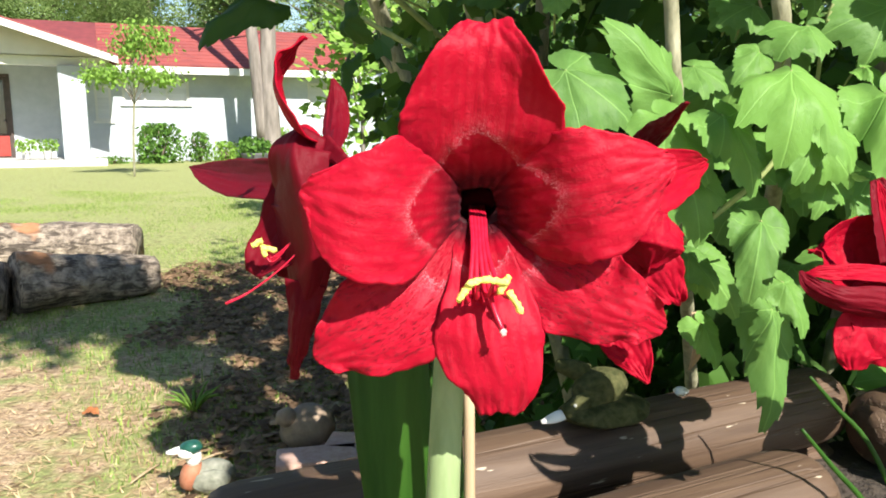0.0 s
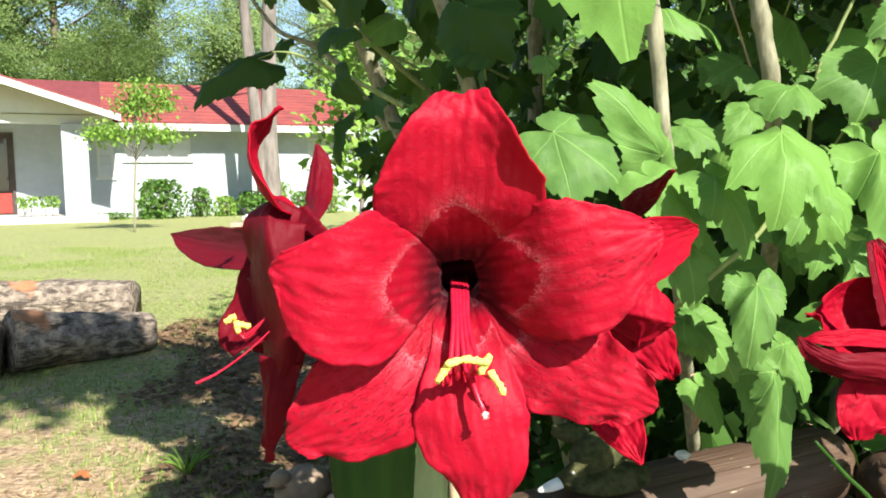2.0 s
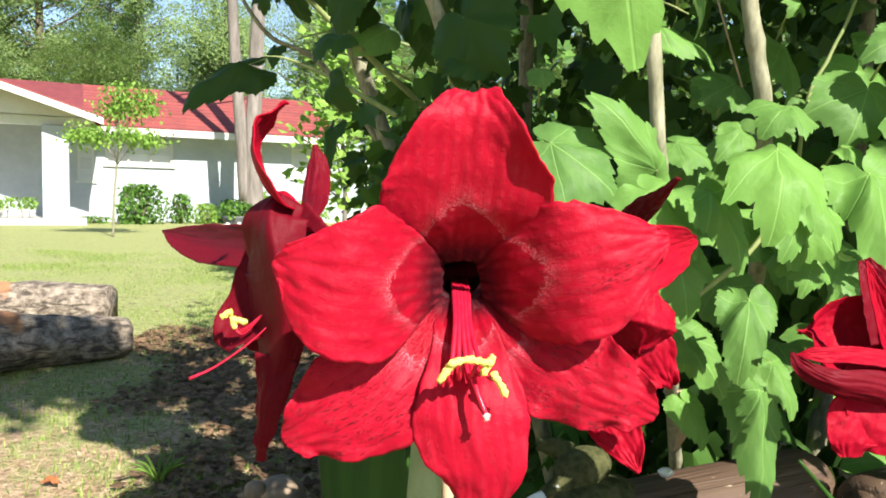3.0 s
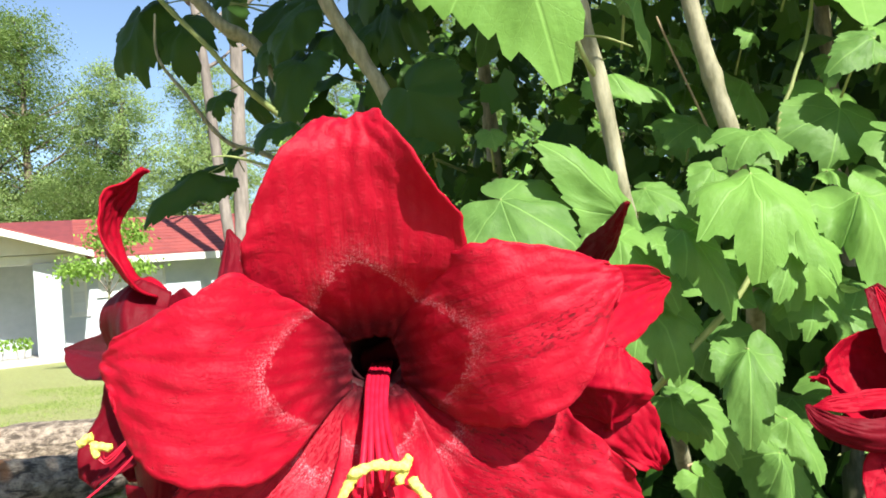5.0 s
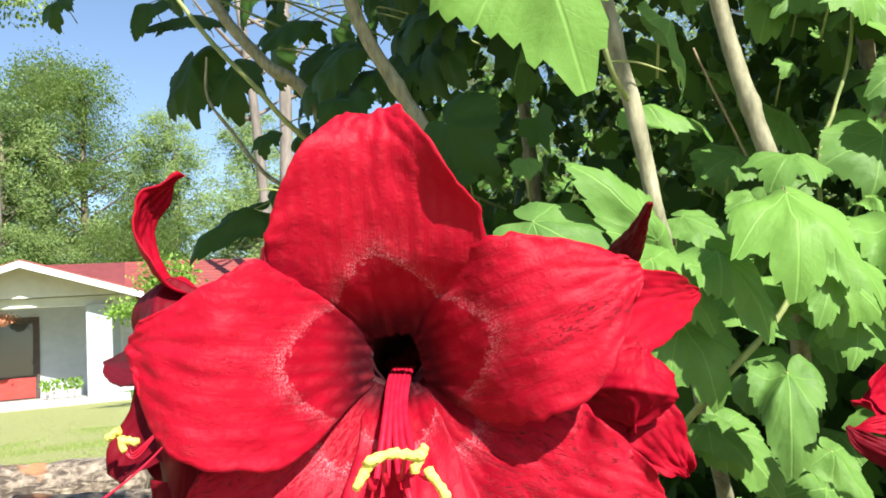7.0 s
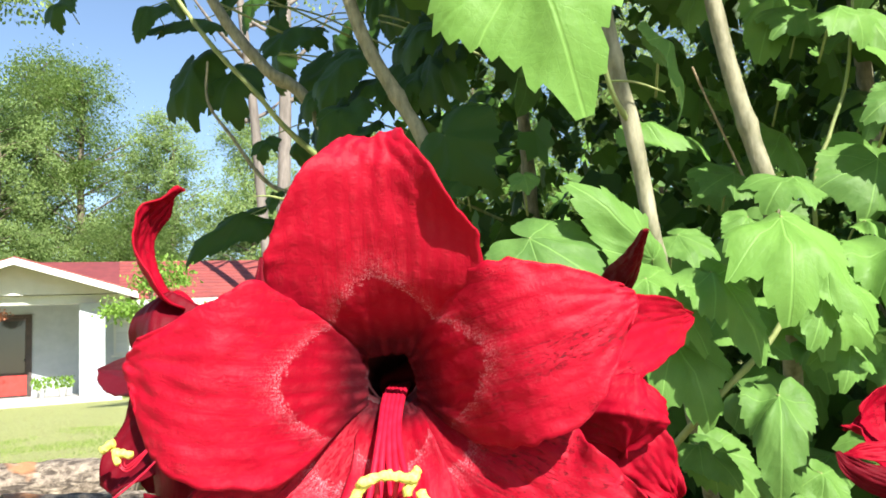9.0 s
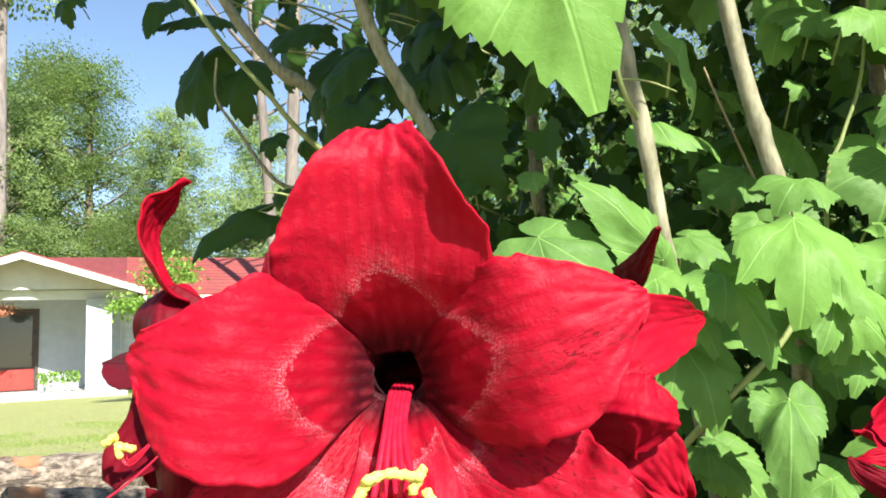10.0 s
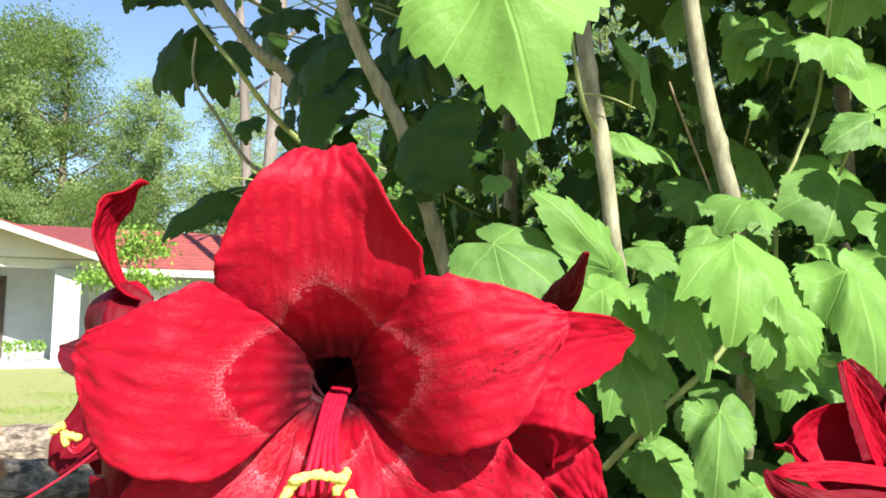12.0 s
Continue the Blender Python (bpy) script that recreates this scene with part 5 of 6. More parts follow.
# ---- figurines ----
moss = thing("duck_figurine", (0.155, 0.74, 0.553), "small mossy green duck figurine with white bill on timber", "figurine")
part("base", blob((0.165, 0.735, 0.564), (0.052, 0.034, 0.015), (0, 0, 26), 0.12, seg=24), MOSS, moss, "flat oval mossy base")
body = blob((0.158, 0.738, 0.588), (0.031, 0.023, 0.019), (0, -12, 20), 0.1, seg=24)
part("body", body, MOSS, moss)
part("head", tube([(0.150, 0.728, 0.582), (0.132, 0.720, 0.573), (0.116, 0.714, 0.567)], [0.014, 0.011, 0.0075], 8, 12), MOSS, moss)
part("bill", tube([(0.118, 0.714, 0.567), (0.106, 0.710, 0.564), (0.094, 0.706, 0.5615)], [0.0065, 0.0058, 0.002], 8, 10, flat=0.7), BONE, moss, "chipped white bill")
part("tail", tube([(0.146, 0.748, 0.597), (0.130, 0.750, 0.603), (0.113, 0.752, 0.606)], [0.012, 0.010, 0.006], 8, 10), MOSS, moss)
part("eye", blob((0.128, 0.709, 0.578), (0.0016, 0.0016, 0.0016), seg=8), BONE, moss)

mallard = thing("duck_figurine", (-0.58, 1.62, 0.0), "painted mallard drake figurine with dark green head, on the ground", "figurine")
part("body", blob((-0.568, 1.64, 0.038), (0.056, 0.042, 0.042), (0, -8, 10), 0.08, seg=24), GREYWING, mallard, "grey feathered body")
part("breast", blob((-0.608, 1.62, 0.052), (0.026, 0.032, 0.040), (0, 15, 0), 0.06, seg=18), RUST, mallard, "chestnut breast")
part("neck_ring", blob((-0.598, 1.615, 0.097), (0.018, 0.019, 0.022), (0, 15, 0), 0.1, seg=16), BONE, mallard, "white neck ring")
part("head", blob((-0.602, 1.61, 0.124), (0.028, 0.020, 0.017), (0, -10, 0), 0.08, seg=18), TEAL, mallard, "glossy dark green head")
part("cheek", blob((-0.610, 1.595, 0.114), (0.018, 0.012, 0.012), (0, 10, 0), 0.05, seg=14), BONE, mallard, "white cheek")
part("bill", tube([(-0.620, 1.605, 0.122), (-0.638, 1.60, 0.118), (-0.655, 1.597, 0.116)], [0.010, 0.009, 0.004], 6, 10, flat=0.6), BONE, mallard, "pale bill")
part("wing", blob((-0.556, 1.605, 0.044), (0.046, 0.012, 0.026), (0, -10, 8), 0.15, seg=18), GREYWING, mallard)

hen = thing("duck_figurine", (-0.40, 1.88, 0.0), "tan brown duck hen figurine sitting on the shaded ground", "figurine")
part("body", blob((-0.385, 1.88, 0.060), (0.075, 0.055, 0.062), (0, -18, 8), 0.1, seg=24), TANDUCK, hen)
part("head", blob((-0.435, 1.85, 0.100), (0.028, 0.026, 0.026), (0, 0, 0), 0.06, seg=16), TANDUCK, hen)
part("bill", tube([(-0.452, 1.845, 0.094), (-0.476, 1.84, 0.087)], [0.010, 0.005], 5, 10, flat=0.6), TANDUCK, hen)
part("leg", tube([(-0.375, 1.85, 0.05), (-0.37, 1.845, 0.0)], [0.009, 0.008], 4, 8), BRICK, hen)
part("leg", tube([(-0.345, 1.86, 0.05), (-0.34, 1.855, 0.0)], [0.009, 0.008], 4, 8), BRICK, hen)
for (x, y, r) in ((-0.33, 1.72, 12), (-0.22, 1.80, -6)):
    b = alone("brick", box((-0.10, -0.05, 0), (0.10, 0.05, 0.06), 0.006), BRICK, "worn pinkish brick lying on the ground", "brick", "loose bricks", smooth=False)
    b.matrix_basis = pose(x, y, 0.0, 0, 0, r)


# ---- logs on the lawn ----
def log(a, b, r0, r1, seed):
    a, b = Vector(a), Vector(b)
    ln = (b - a).length
    bm = bmesh.new()
    prev = None
    for i in range(31):
        x = ln * i / 30
        ring = []
        for j in range(30):
            q = 2 * math.pi * j / 30
            r = r0 + (r1 - r0) * i / 30
            k = r * (1 + 0.20 * noise.noise(Vector((x * 3, 1.6 * math.cos(q), 1.6 * math.sin(q) + seed))) + 0.09 * noise.noise(Vector((x * 14, 6 * math.cos(q), 6 * math.sin(q) + seed))))
            if i in (0, 30):
                k *= 0.97
            ring.append(bm.verts.new((x, k * math.cos(q), k * math.sin(q))))
        if prev:
            for j in range(30):
                bm.faces.new((prev[j], prev[(j + 1) % 30], ring[(j + 1) % 30], ring[j]))
        else:
            bm.faces.new(ring[::-1])
        prev = ring
    bm.faces.new(prev)
    ob = alone("log", bm, LOG, "rough-barked cut log lying on the lawn", "log", "logs on the lawn")
    ob.matrix_basis = Matrix.Translation(a) @ (b - a).to_track_quat("X", "Z").to_matrix().to_4x4()


log((-1.56, 3.78, 0.10), (-2.02, 3.32, 0.140), 0.095, 0.145, 1)
log((-1.88, 4.35, 0.15), (-3.6, 4.10, 0.16), 0.15, 0.17, 9)
log((-2.02, 3.26, 0.125), (-2.9, 2.95, 0.13), 0.13, 0.135, 5)


# ---- the house ----
HOUSE = pose(-8.5, 16.8, 0, 0, 0, 25)
house = new("house")
house.matrix_basis = HOUSE
tagged(house, "single-storey white stucco house with red shingle roof and front porch", "house")


def hpart(name, bm, material, label="", parent=None, smooth=False):
    bmesh.ops.transform(bm, matrix=HOUSE, verts=bm.verts)
    return part(name, bm, material, parent or house, label, smooth)


def slab(pts, thick, down=(0, 0, -1)):
    """A flat panel with thickness from its corner points."""
    bm = bmesh.new()
    top = [bm.verts.new(p) for p in pts]
    low = [bm.verts.new(Vector(p) + Vector(down) * thick) for p in pts]
    bm.faces.new(top)
    bm.faces.new(low[::-1])
    for k in range(len(pts)):
        j = (k + 1) % len(pts)
        bm.faces.new((top[j], top[k], low[k], low[j]))
    return bm


# main front wall in pieces round the two windows
W = 1.70
for lo, hi in (((0.15, W, 0), (0.42, W + 0.2, 2.40)), ((0.42, W, 0), (0.80, W + 0.2, 1.02)), ((0.42, W, 1.88), (0.80, W + 0.2, 2.40)), ((0.80, W, 0), (1.05, W + 0.2, 2.32)), ((1.05, W, 0), (2.65, W + 0.2, 1.45)), ((1.05, W, 2.08), (2.65, W + 0.2, 2.32)),
               ((2.65, W, 0), (5.75, W + 0.2, 2.32)), ((5.75, W, 0), (6.35, W + 0.2, 1.25)), ((5.75, W, 2.05), (6.35, W + 0.2, 2.32)), ((6.35, W, 0), (8.2, W + 0.2, 2.32))):
    hpart("wall", box(lo, hi), STUCCO)
hpart("wall", box((-5.0, 1.95, 0), (-2.45, 2.15, 2.4)), STUCCO)
hpart("wall", box((-2.45, 1.95, 2.12), (-1.40, 2.15, 2.4)), STUCCO)
hpart("wall", box((-1.40, 1.95, 0), (0.15, 2.15, 2.4)), STUCCO)
hpart("wall", box((0.15, W + 0.2, 0), (0.35, 2.15, 2.4)), STUCCO)
hpart("wall", box((8.0, W + 0.2, 0), (8.2, 8.6, 2.4)), STUCCO)
hpart("wall", box((-5.0, 8.4, 0), (8.0, 8.6, 2.4)), STUCCO)
hpart("wall", box((-5.0, 2.15, 0), (-4.8, 8.4, 2.4)), STUCCO)
hpart("porch_floor", box((-4.0, -0.35, -0.05), (0.62, 1.95, 0.14), 0.02), CONCRETE, "grey concrete porch slab")
hpart("porch_post", box((-0.27, 0.0, 0.14), (0.27, 0.42, 2.22), 0.02), STUCCO, "thick white stucco porch post")
hpart("porch_post", box((-3.9, 0.0, 0.14), (-3.4, 0.42, 2.22), 0.02), STUCCO, "thick white stucco porch post")
hpart("porch_beam", box((-3.95, 0.17, 2.22), (0.80, 0.44, 2.418), 0.01), TRIM)
hpart("gable", slab([(-3.9, 0.0, 2.42), (0.86, 0.0, 2.42), (-1.5, 0.0, 3.12)], 0.1, (0, 1, 0)), TRIM, "white boarded porch gable")
hpart("porch_ceiling", slab([(-3.9, 0.0, 2.44), (0.8, 0.0, 2.44), (0.8, 1.95, 2.44), (-3.9, 1.95, 2.44)], 0.02), TRIM)

# shingles: strips of red roof on both porch slopes and the front main slope
def roof_plane(a, b, c, d, courses, length, label):
    """Courses of shingles from eave a-b up to ridge d-c, over a deck."""
    a, b, c, d = (Vector(p) for p in (a, b, c, d))
    nrm = (b - a).cross(d - a).normalized()
    if nrm.z < 0:
        nrm = -nrm
    deck = hpart("roof", slab([a, b, c, d], 0.06), FLASHING, label)
    for i in range(courses):
        f0, f1 = i / courses, min(1.0, (i + 1.25) / courses)
        la, lb = a.lerp(d, f0), b.lerp(c, f0)
        ua, ub = a.lerp(d, f1), b.lerp(c, f1)
        bits = max(1, round((lb - la).length / length))
        for k in range(bits):
            g0, g1 = k / bits + 0.0002, (k + 1) / bits - 0.0002
            o, h = nrm * 0.018, nrm * 0.006
            hpart("shingle", slab([la.lerp(lb, g0) + o, la.lerp(lb, g1) + o, ua.lerp(ub, g1) + h, ua.lerp(ub, g0) + h], 0.012, tuple(-nrm)), ROOF, parent=deck)
    return deck


roof_plane((0.55, 1.12, 2.36), (7.1, 1.12, 2.36), (7.1, 5.2, 3.80), (0.55, 5.2, 3.80), 12, 0.60, "weathered red shingle roof")
hpart("roof", slab([(-5.4, 9.3, 2.36), (7.1, 9.3, 2.36), (7.1, 5.2, 3.80), (-5.4, 5.2, 3.80)], 0.06), FLASHING)
hpart("roof", slab([(-5.4, 2.4, 2.80), (0.55, 2.4, 2.80), (0.55, 5.2, 3.80), (-5.4, 5.2, 3.80)], 0.06), FLASHING)
roof_plane((0.96, -0.62, 2.42), (0.96, 3.4, 2.42), (-1.5, 3.9, 3.22), (-1.5, -0.62, 3.22), 5, 0.42, "red shingle porch roof slope")
hpart("roof", slab([(-3.96, -0.62, 2.42), (-3.96, 3.4, 2.42), (-1.5, 3.9, 3.22), (-1.5, -0.62, 3.22)], 0.06), FLASHING)
hpart("fascia", box((0.85, 1.06, 2.16), (7.12, 1.11, 2.335)), TRIM, "white eave board")
hpart("soffit", box((0.85, 1.12, 2.27), (7.1, W, 2.295)), TRIM)
hpart("barge_board", slab([(0.97, -0.65, 2.39), (-1.5, -0.65, 3.19), (-1.5, -0.65, 3.04), (0.97, -0.65, 2.24)], 0.04, (0, 1, 0)), TRIM, "white sloping barge board")
hpart("barge_board", slab([(-3.97, -0.65, 2.39), (-1.5, -0.65, 3.19), (-1.5, -0.65, 3.04), (-3.97, -0.65, 2.24)], 0.04, (0, 1, 0)), TRIM, "white sloping barge board")


def window(lo, hi, y, bars):
    x0, z0 = lo
    x1, z1 = hi
    fr = hpart("window", box((x0, y + 0.10, z0), (x1, y + 0.13, z1)), BLIND, "white-framed window")
    for a, b in (((x0, z0), (x1, z0 + 0.06)), ((x0, z1 - 0.06), (x1, z1)), ((x0, z0 + 0.06), (x0 + 0.06, z1 - 0.06)), ((x1 - 0.06, z0 + 0.06), (x1, z1 - 0.06))):
        hpart("frame", box((a[0], y + 0.03, a[1]), (b[0], y + 0.098, b[1])), TRIM, parent=fr)
    for k in range(1, bars):
        x = x0 + (x1 - x0) * k / bars
        hpart("mullion", box((x - 0.025, y + 0.04, z0 + 0.06), (x + 0.025, y + 0.098, z1 - 0.06)), TRIM, parent=fr)
    hpart("sill", box((x0 - 0.05, y - 0.06, z0 - 0.06), (x1 + 0.05, y + 0.02, z0 - 0.003)), TRIM, parent=fr)


window((1.05, 1.45), (2.65, 2.08), W, 3)
window((5.75, 1.25), (6.35, 2.05), W, 1)
window((0.42, 1.02), (0.80, 1.88), W, 1)
door = hpart("door", box((-2.39, 2.01, 0.14), (-1.46, 2.06, 2.06)), DOORBROWN, "dark brown front door with glazed upper half and red kick panel")
hpart("pane", box((-2.30, 1.995, 0.72), (-1.55, 2.007, 1.97)), GLASS, parent=door)
for a, b in (((-2.45, 0.14), (-2.39, 2.12)), ((-1.46, 0.14), (-1.40, 2.12)), ((-2.39, 2.06), (-1.46, 2.12))):
    hpart("frame", box((a[0], 1.92, a[1]), (b[0], 2.05, b[1])), DOORBROWN, parent=door)
hpart("kick_panel", box((-2.34, 1.995, 0.18), (-1.51, 2.007, 0.66)), DOORRED, "red lower panel", parent=door)
hpart("handle", blob((-1.56, 1.98, 1.02), (0.03, 0.03, 0.03), seg=10), GLASS, parent=door)


# ---- planting by the house ----
def bush_at(lx, ly, r, h, material, label, name="bush", seed=1, n=500, size=0.10, group=""):
    c = HOUSE @ Vector((lx, ly, 0))
    t = thing(name, tuple(c), label, "bush", group)

    def place(rng):
        q, w = rng.uniform(0, 6.28), rng.random() ** 0.5
        z = h * rng.random()
        rr = r * w * math.sqrt(max(0.1, 1 - (z / h - 0.45) ** 2 * 2.4)) * (1 + 0.25 * math.sin(3 * q + seed))
        return (c.x + rr * math.cos(q), c.y + rr * math.sin(q), z + 0.03)

    foliage("foliage", n, place, size, material, "", t, seed, kind="", lobed=False)
    bm = bmesh.new()
    for k in range(5):
        q = k * 1.3
        tube([(c.x, c.y, 0), (c.x + 0.3 * r * math.cos(q), c.y + 0.3 * r * math.sin(q), h * 0.4), (c.x + 0.6 * r * math.cos(q), c.y + 0.6 * r * math.sin(q), h * 0.8)], [0.03, 0.02, 0.01], 5, 6, bm)
    part("branch", bm, DARKBARK, t)


bush_at(1.75, 0.55, 0.55, 0.95, HEDGE, "clipped dark green bush against the house wall", seed=1, n=1100, size=0.11, group="bushes by the house")
for k, (lx, r, h) in enumerate(((2.75, 0.30, 0.75), (3.35, 0.35, 0.50), (4.0, 0.40, 0.62), (4.7, 0.42, 0.85), (5.4, 0.4, 0.6), (6.1, 0.45, 0.7))):
    bush_at(lx, 0.85, r, h, FRESH if k % 2 else HEDGE, "loose leafy green bush along the house wall", seed=10 + k, n=420, size=0.10, group="bushes by the house")
bush_at(0.75, 0.75, 0.45, 0.16, HEDGE, "low green planting by the porch", seed=30, n=260, size=0.07)
for k, lx in enumerate((-1.05, -0.62)):
    c = HOUSE @ Vector((lx, 0.35, 0.14))
    pot = thing("potted_plant", tuple(c), "leafy green plant in a pale grey pot on the porch", "plant", "porch plants")
    part("pot", tube([(c.x, c.y, 0.14), (c.x, c.y, 0.25), (c.x, c.y, 0.34)], [0.07, 0.09, 0.10], 6, 14), CONCRETE, pot)

    def place(rng, c=c):
        q, w = rng.uniform(0, 6.28), rng.random() ** 0.5 * 0.22
        return (c.x + w * math.cos(q), c.y + w * math.sin(q), 0.36 + 0.26 * rng.random())
    foliage("foliage", 160, place, 0.08, FRESH, "", pot, 40 + k, kind="", lobed=False)


ux, uy = -3.89, 14.67
urn = thing("planter", (ux, uy, 0), "dark grey planter with white stones and green plants on bricks", "planter")
part("base", box((ux - 0.45, uy - 0.25, -0.02), (ux + 0.45, uy + 0.25, 0.07), 0.02), BRICK, urn, "low reddish brick base", False)
part("tub", tube([(ux, uy, 0.07), (ux, uy, 0.22), (ux, uy, 0.36)], [0.20, 0.25, 0.29], 8, 20), PLANTER, urn)
for k in range(5):
    q = -2.5 + 0.45 * k
    part("stone", blob((ux + 0.25 * math.cos(q), uy + 0.25 * math.sin(q), 0.15 + 0.05 * (k % 2)), (0.045, 0.03, 0.05), (0, 0, 0), 0.2, seg=10), BONE, urn, "white painted stone")


def urn_place(rg):
    q, w = rg.uniform(0, 6.28), rg.random() ** 0.5 * 0.32
    return (ux + w * math.cos(q), uy + w * math.sin(q), 0.36 + 0.36 * rg.random() * (1 - w))


foliage("foliage", 420, urn_place, 0.09, HEDGE, "", urn, 61, kind="", lobed=False)


# ---- trees ----
def tree(name, h, r, crown0, leaves, size, material, bark, label, seed, trunk_r=0.25):
    """A tapered trunk with limbs and an uneven crown of small leaves, at the origin."""
    rng = random.Random(seed)
    t = thing(name, (0, 0, 0), label, "tree")
    bm = tube([(0, 0, -0.1), (0.1 * rng.uniform(-1, 1), 0, h * 0.35), (0.3 * rng.uniform(-1, 1), 0.2, h * 0.7), (0.2, 0.1, h * 0.97)], [trunk_r, trunk_r * 0.8, trunk_r * 0.5, trunk_r * 0.1], 16, 10)
    clumps = []
    count = 58
    for k in range(count):
        z = crown0 + (h - crown0) * (k + rng.random()) / count
        q = rng.uniform(0, 6.28)
        prof = math.sin(math.pi * min(0.97, max(0.16, (z - crown0) / (h - crown0) * 0.80 + 0.17))) ** 0.7
        d = r * prof * rng.uniform(0.25, 1.1)
        e = (d * math.cos(q), d * math.sin(q), z + 0.10 * d)
        tube([(0.1, 0.05, z - 0.35 * d), (e[0] * 0.5, e[1] * 0.5, z - 0.05 * d), e], [trunk_r * 0.25, trunk_r * 0.14, trunk_r * 0.04], 5, 5, bm)
        clumps.append((e, r * rng.uniform(0.12, 0.30)))
        for _ in range(2):
            g = rng.uniform(0.35, 1.15)
            clumps.append(((e[0] * g + clip(rng, 0.5), e[1] * g + clip(rng, 0.5), z + clip(rng, 0.6)), r * rng.uniform(0.07, 0.20)))
    part("trunk", bm, bark, t)

    def place(rg):
        (x, y, z), rad = rg.choice(clumps)
        v = Vector((rg.gauss(0, 0.70), rg.gauss(0, 0.70), rg.gauss(0, 0.45))) * rad
        return (x + v.x, y + v.y, z + v.z - 0.25 * rad * (v.x * v.x + v.y * v.y) / (rad * rad))
    foliage("crown", leaves, place, size, material, "", t, seed + 50, kind="", lobed=False, lit=True)
    return t


broad = tree("tree", 15.0, 4.0, 3.0, 46000, 0.115, FAR, DARKBARK, "tall leafy tree at the edge of the lot", 1)
slim = tree("tree", 13.0, 3.0, 2.2, 36000, 0.11, FAR, DARKBARK, "slender leafy tree behind the house", 2, trunk_r=0.18)
low = tree("tree", 8.0, 3.4, 0.6, 46000, 0.11, FAR, DARKBARK, "low dense tree at the wood's edge", 3, trunk_r=0.16)
broad.matrix_basis = pose(-24.5, 36, 0, 0, 0, 20)
slim.matrix_basis = pose(-14.5, 36, 0)
low.matrix_basis = pose(-9.5, 33, 0)
far_rng = random.Random(4)
for k, (src, x, y, sc) in enumerate([
        (broad, -20.4, 39, 1.20), (broad, -23.2, 40, 1.28), (slim, -17.5, 40, 0.95), (slim, -11.0, 38, 1.0), (broad, -7.5, 42, 0.9), (low, -14.0, 31, 0.9), (low, -18.5, 31, 0.9), (low, -23, 31, 1.0),
        (low, -4.5, 32, 1.0), (slim, -4.0, 37, 0.95), (broad, -28.5, 38, 1.15), (broad, -26.0, 33, 1.1), (slim, -21.5, 33, 1.12), (broad, 1.0, 34, 0.95), (low, 1.5, 22, 0.9), (low, 5.5, 20, 1.0), (broad, 6.0, 28, 1.0), (slim, 9.5, 22, 1.0),
        (low, 9.5, 17, 1.0), (broad, 14, 24, 1.0), (low, 13, 15, 1.0), (low, -1.5, 27, 0.8), (broad, 20, 20, 1.0), (low, 18, 13, 1.1),
        # unseen trees added round the lot to cut skylight, open towards the sun
        (broad, -11, -9, 1.1), (slim, -16, -2, 1.1), (broad, -5, -15, 1.1), (low, -9.5, -5, 1.1), (broad, 13.5, 0.5, 1.05), (low, 10.5, 4.5, 1.0), (slim, 16, 6, 1.0)]):
    c = copy_thing(src, pose(x, y, 0, 0, 0, far_rng.uniform(0, 360)) @ Matrix.Diagonal((sc, sc, sc * far_rng.uniform(0.92, 1.08), 1)))

# pale twin trunk on the lawn
TX, TY = -4.46, 18.2
twin = thing("tree", (TX, TY, 0), "pale grey twin-trunked tree standing close to the house", "tree")
part("trunk", tube([(TX + 0.05, TY, -0.1), (TX + 0.02, TY, 2.0), (TX + 0.10, TY, 4.5), (TX + 0.25, TY + 0.1, 8.5), (TX + 0.6, TY + 0.2, 20.0)], [0.27, 0.20, 0.17, 0.15, 0.07], 24, 14), BARK, twin)
part("trunk", tube([(TX - 0.14, TY - 0.05, 0.6), (TX - 0.25, TY - 0.1, 2.2), (TX - 0.42, TY - 0.1, 4.5), (TX - 0.7, TY - 0.1, 8.5), (TX - 1.7, TY - 0.3, 18.0)], [0.17, 0.145, 0.13, 0.11, 0.05], 24, 12), BARK, twin)
trng = random.Random(8)
ends = []
for k in range(26):
    z = 7.0 + 0.42 * k
    q = trng.uniform(0, 6.28)
    d = trng.uniform(1.0, 3.0)
    bx = TX + (0.25 if k % 2 else -0.8)
    e = (bx + d * math.cos(q), TY + d * math.sin(q), z + 1.4)
    ends.append(e)
    part("limb", tube([(bx, TY, z - 0.3), (bx + 0.5 * d * math.cos(q), TY + 0.5 * d * math.sin(q), z + 0.4), e], [0.07, 0.045, 0.012], 6, 6), BARK, twin)


def twin_place(rg):
    e = rg.choice(ends)
    return (e[0] + clip(rg, 0.35), e[1] + clip(rg, 0.35), e[2] + clip(rg, 0.3))


foliage("crown", 900, twin_place, 0.13, FAR, "sparse light green leaves", twin, 77, kind="", lobed=False)

sap = thing("sapling", (-5.6, 13.0, 0), "young sapling with thin pale stem and fresh yellow-green leaves", "tree")
part("trunk", tube([(-5.6, 13, -0.05), (-5.57, 13, 0.7), (-5.50, 13, 1.5), (-5.45, 13, 2.5)], [0.024, 0.020, 0.016, 0.006], 12, 8), CANE, sap)
sap_ends = [(-6.15, 13, 1.80), (-5.9, 12.9, 1.72), (-5.0, 13.05, 1.70), (-5.25, 12.9, 1.78), (-5.6, 13.1, 2.28), (-5.4, 13, 2.52), (-5.15, 13, 2.42), (-5.05, 13, 2.25), (-5.45, 13.1, 2.15), (-5.75, 13, 1.80)]
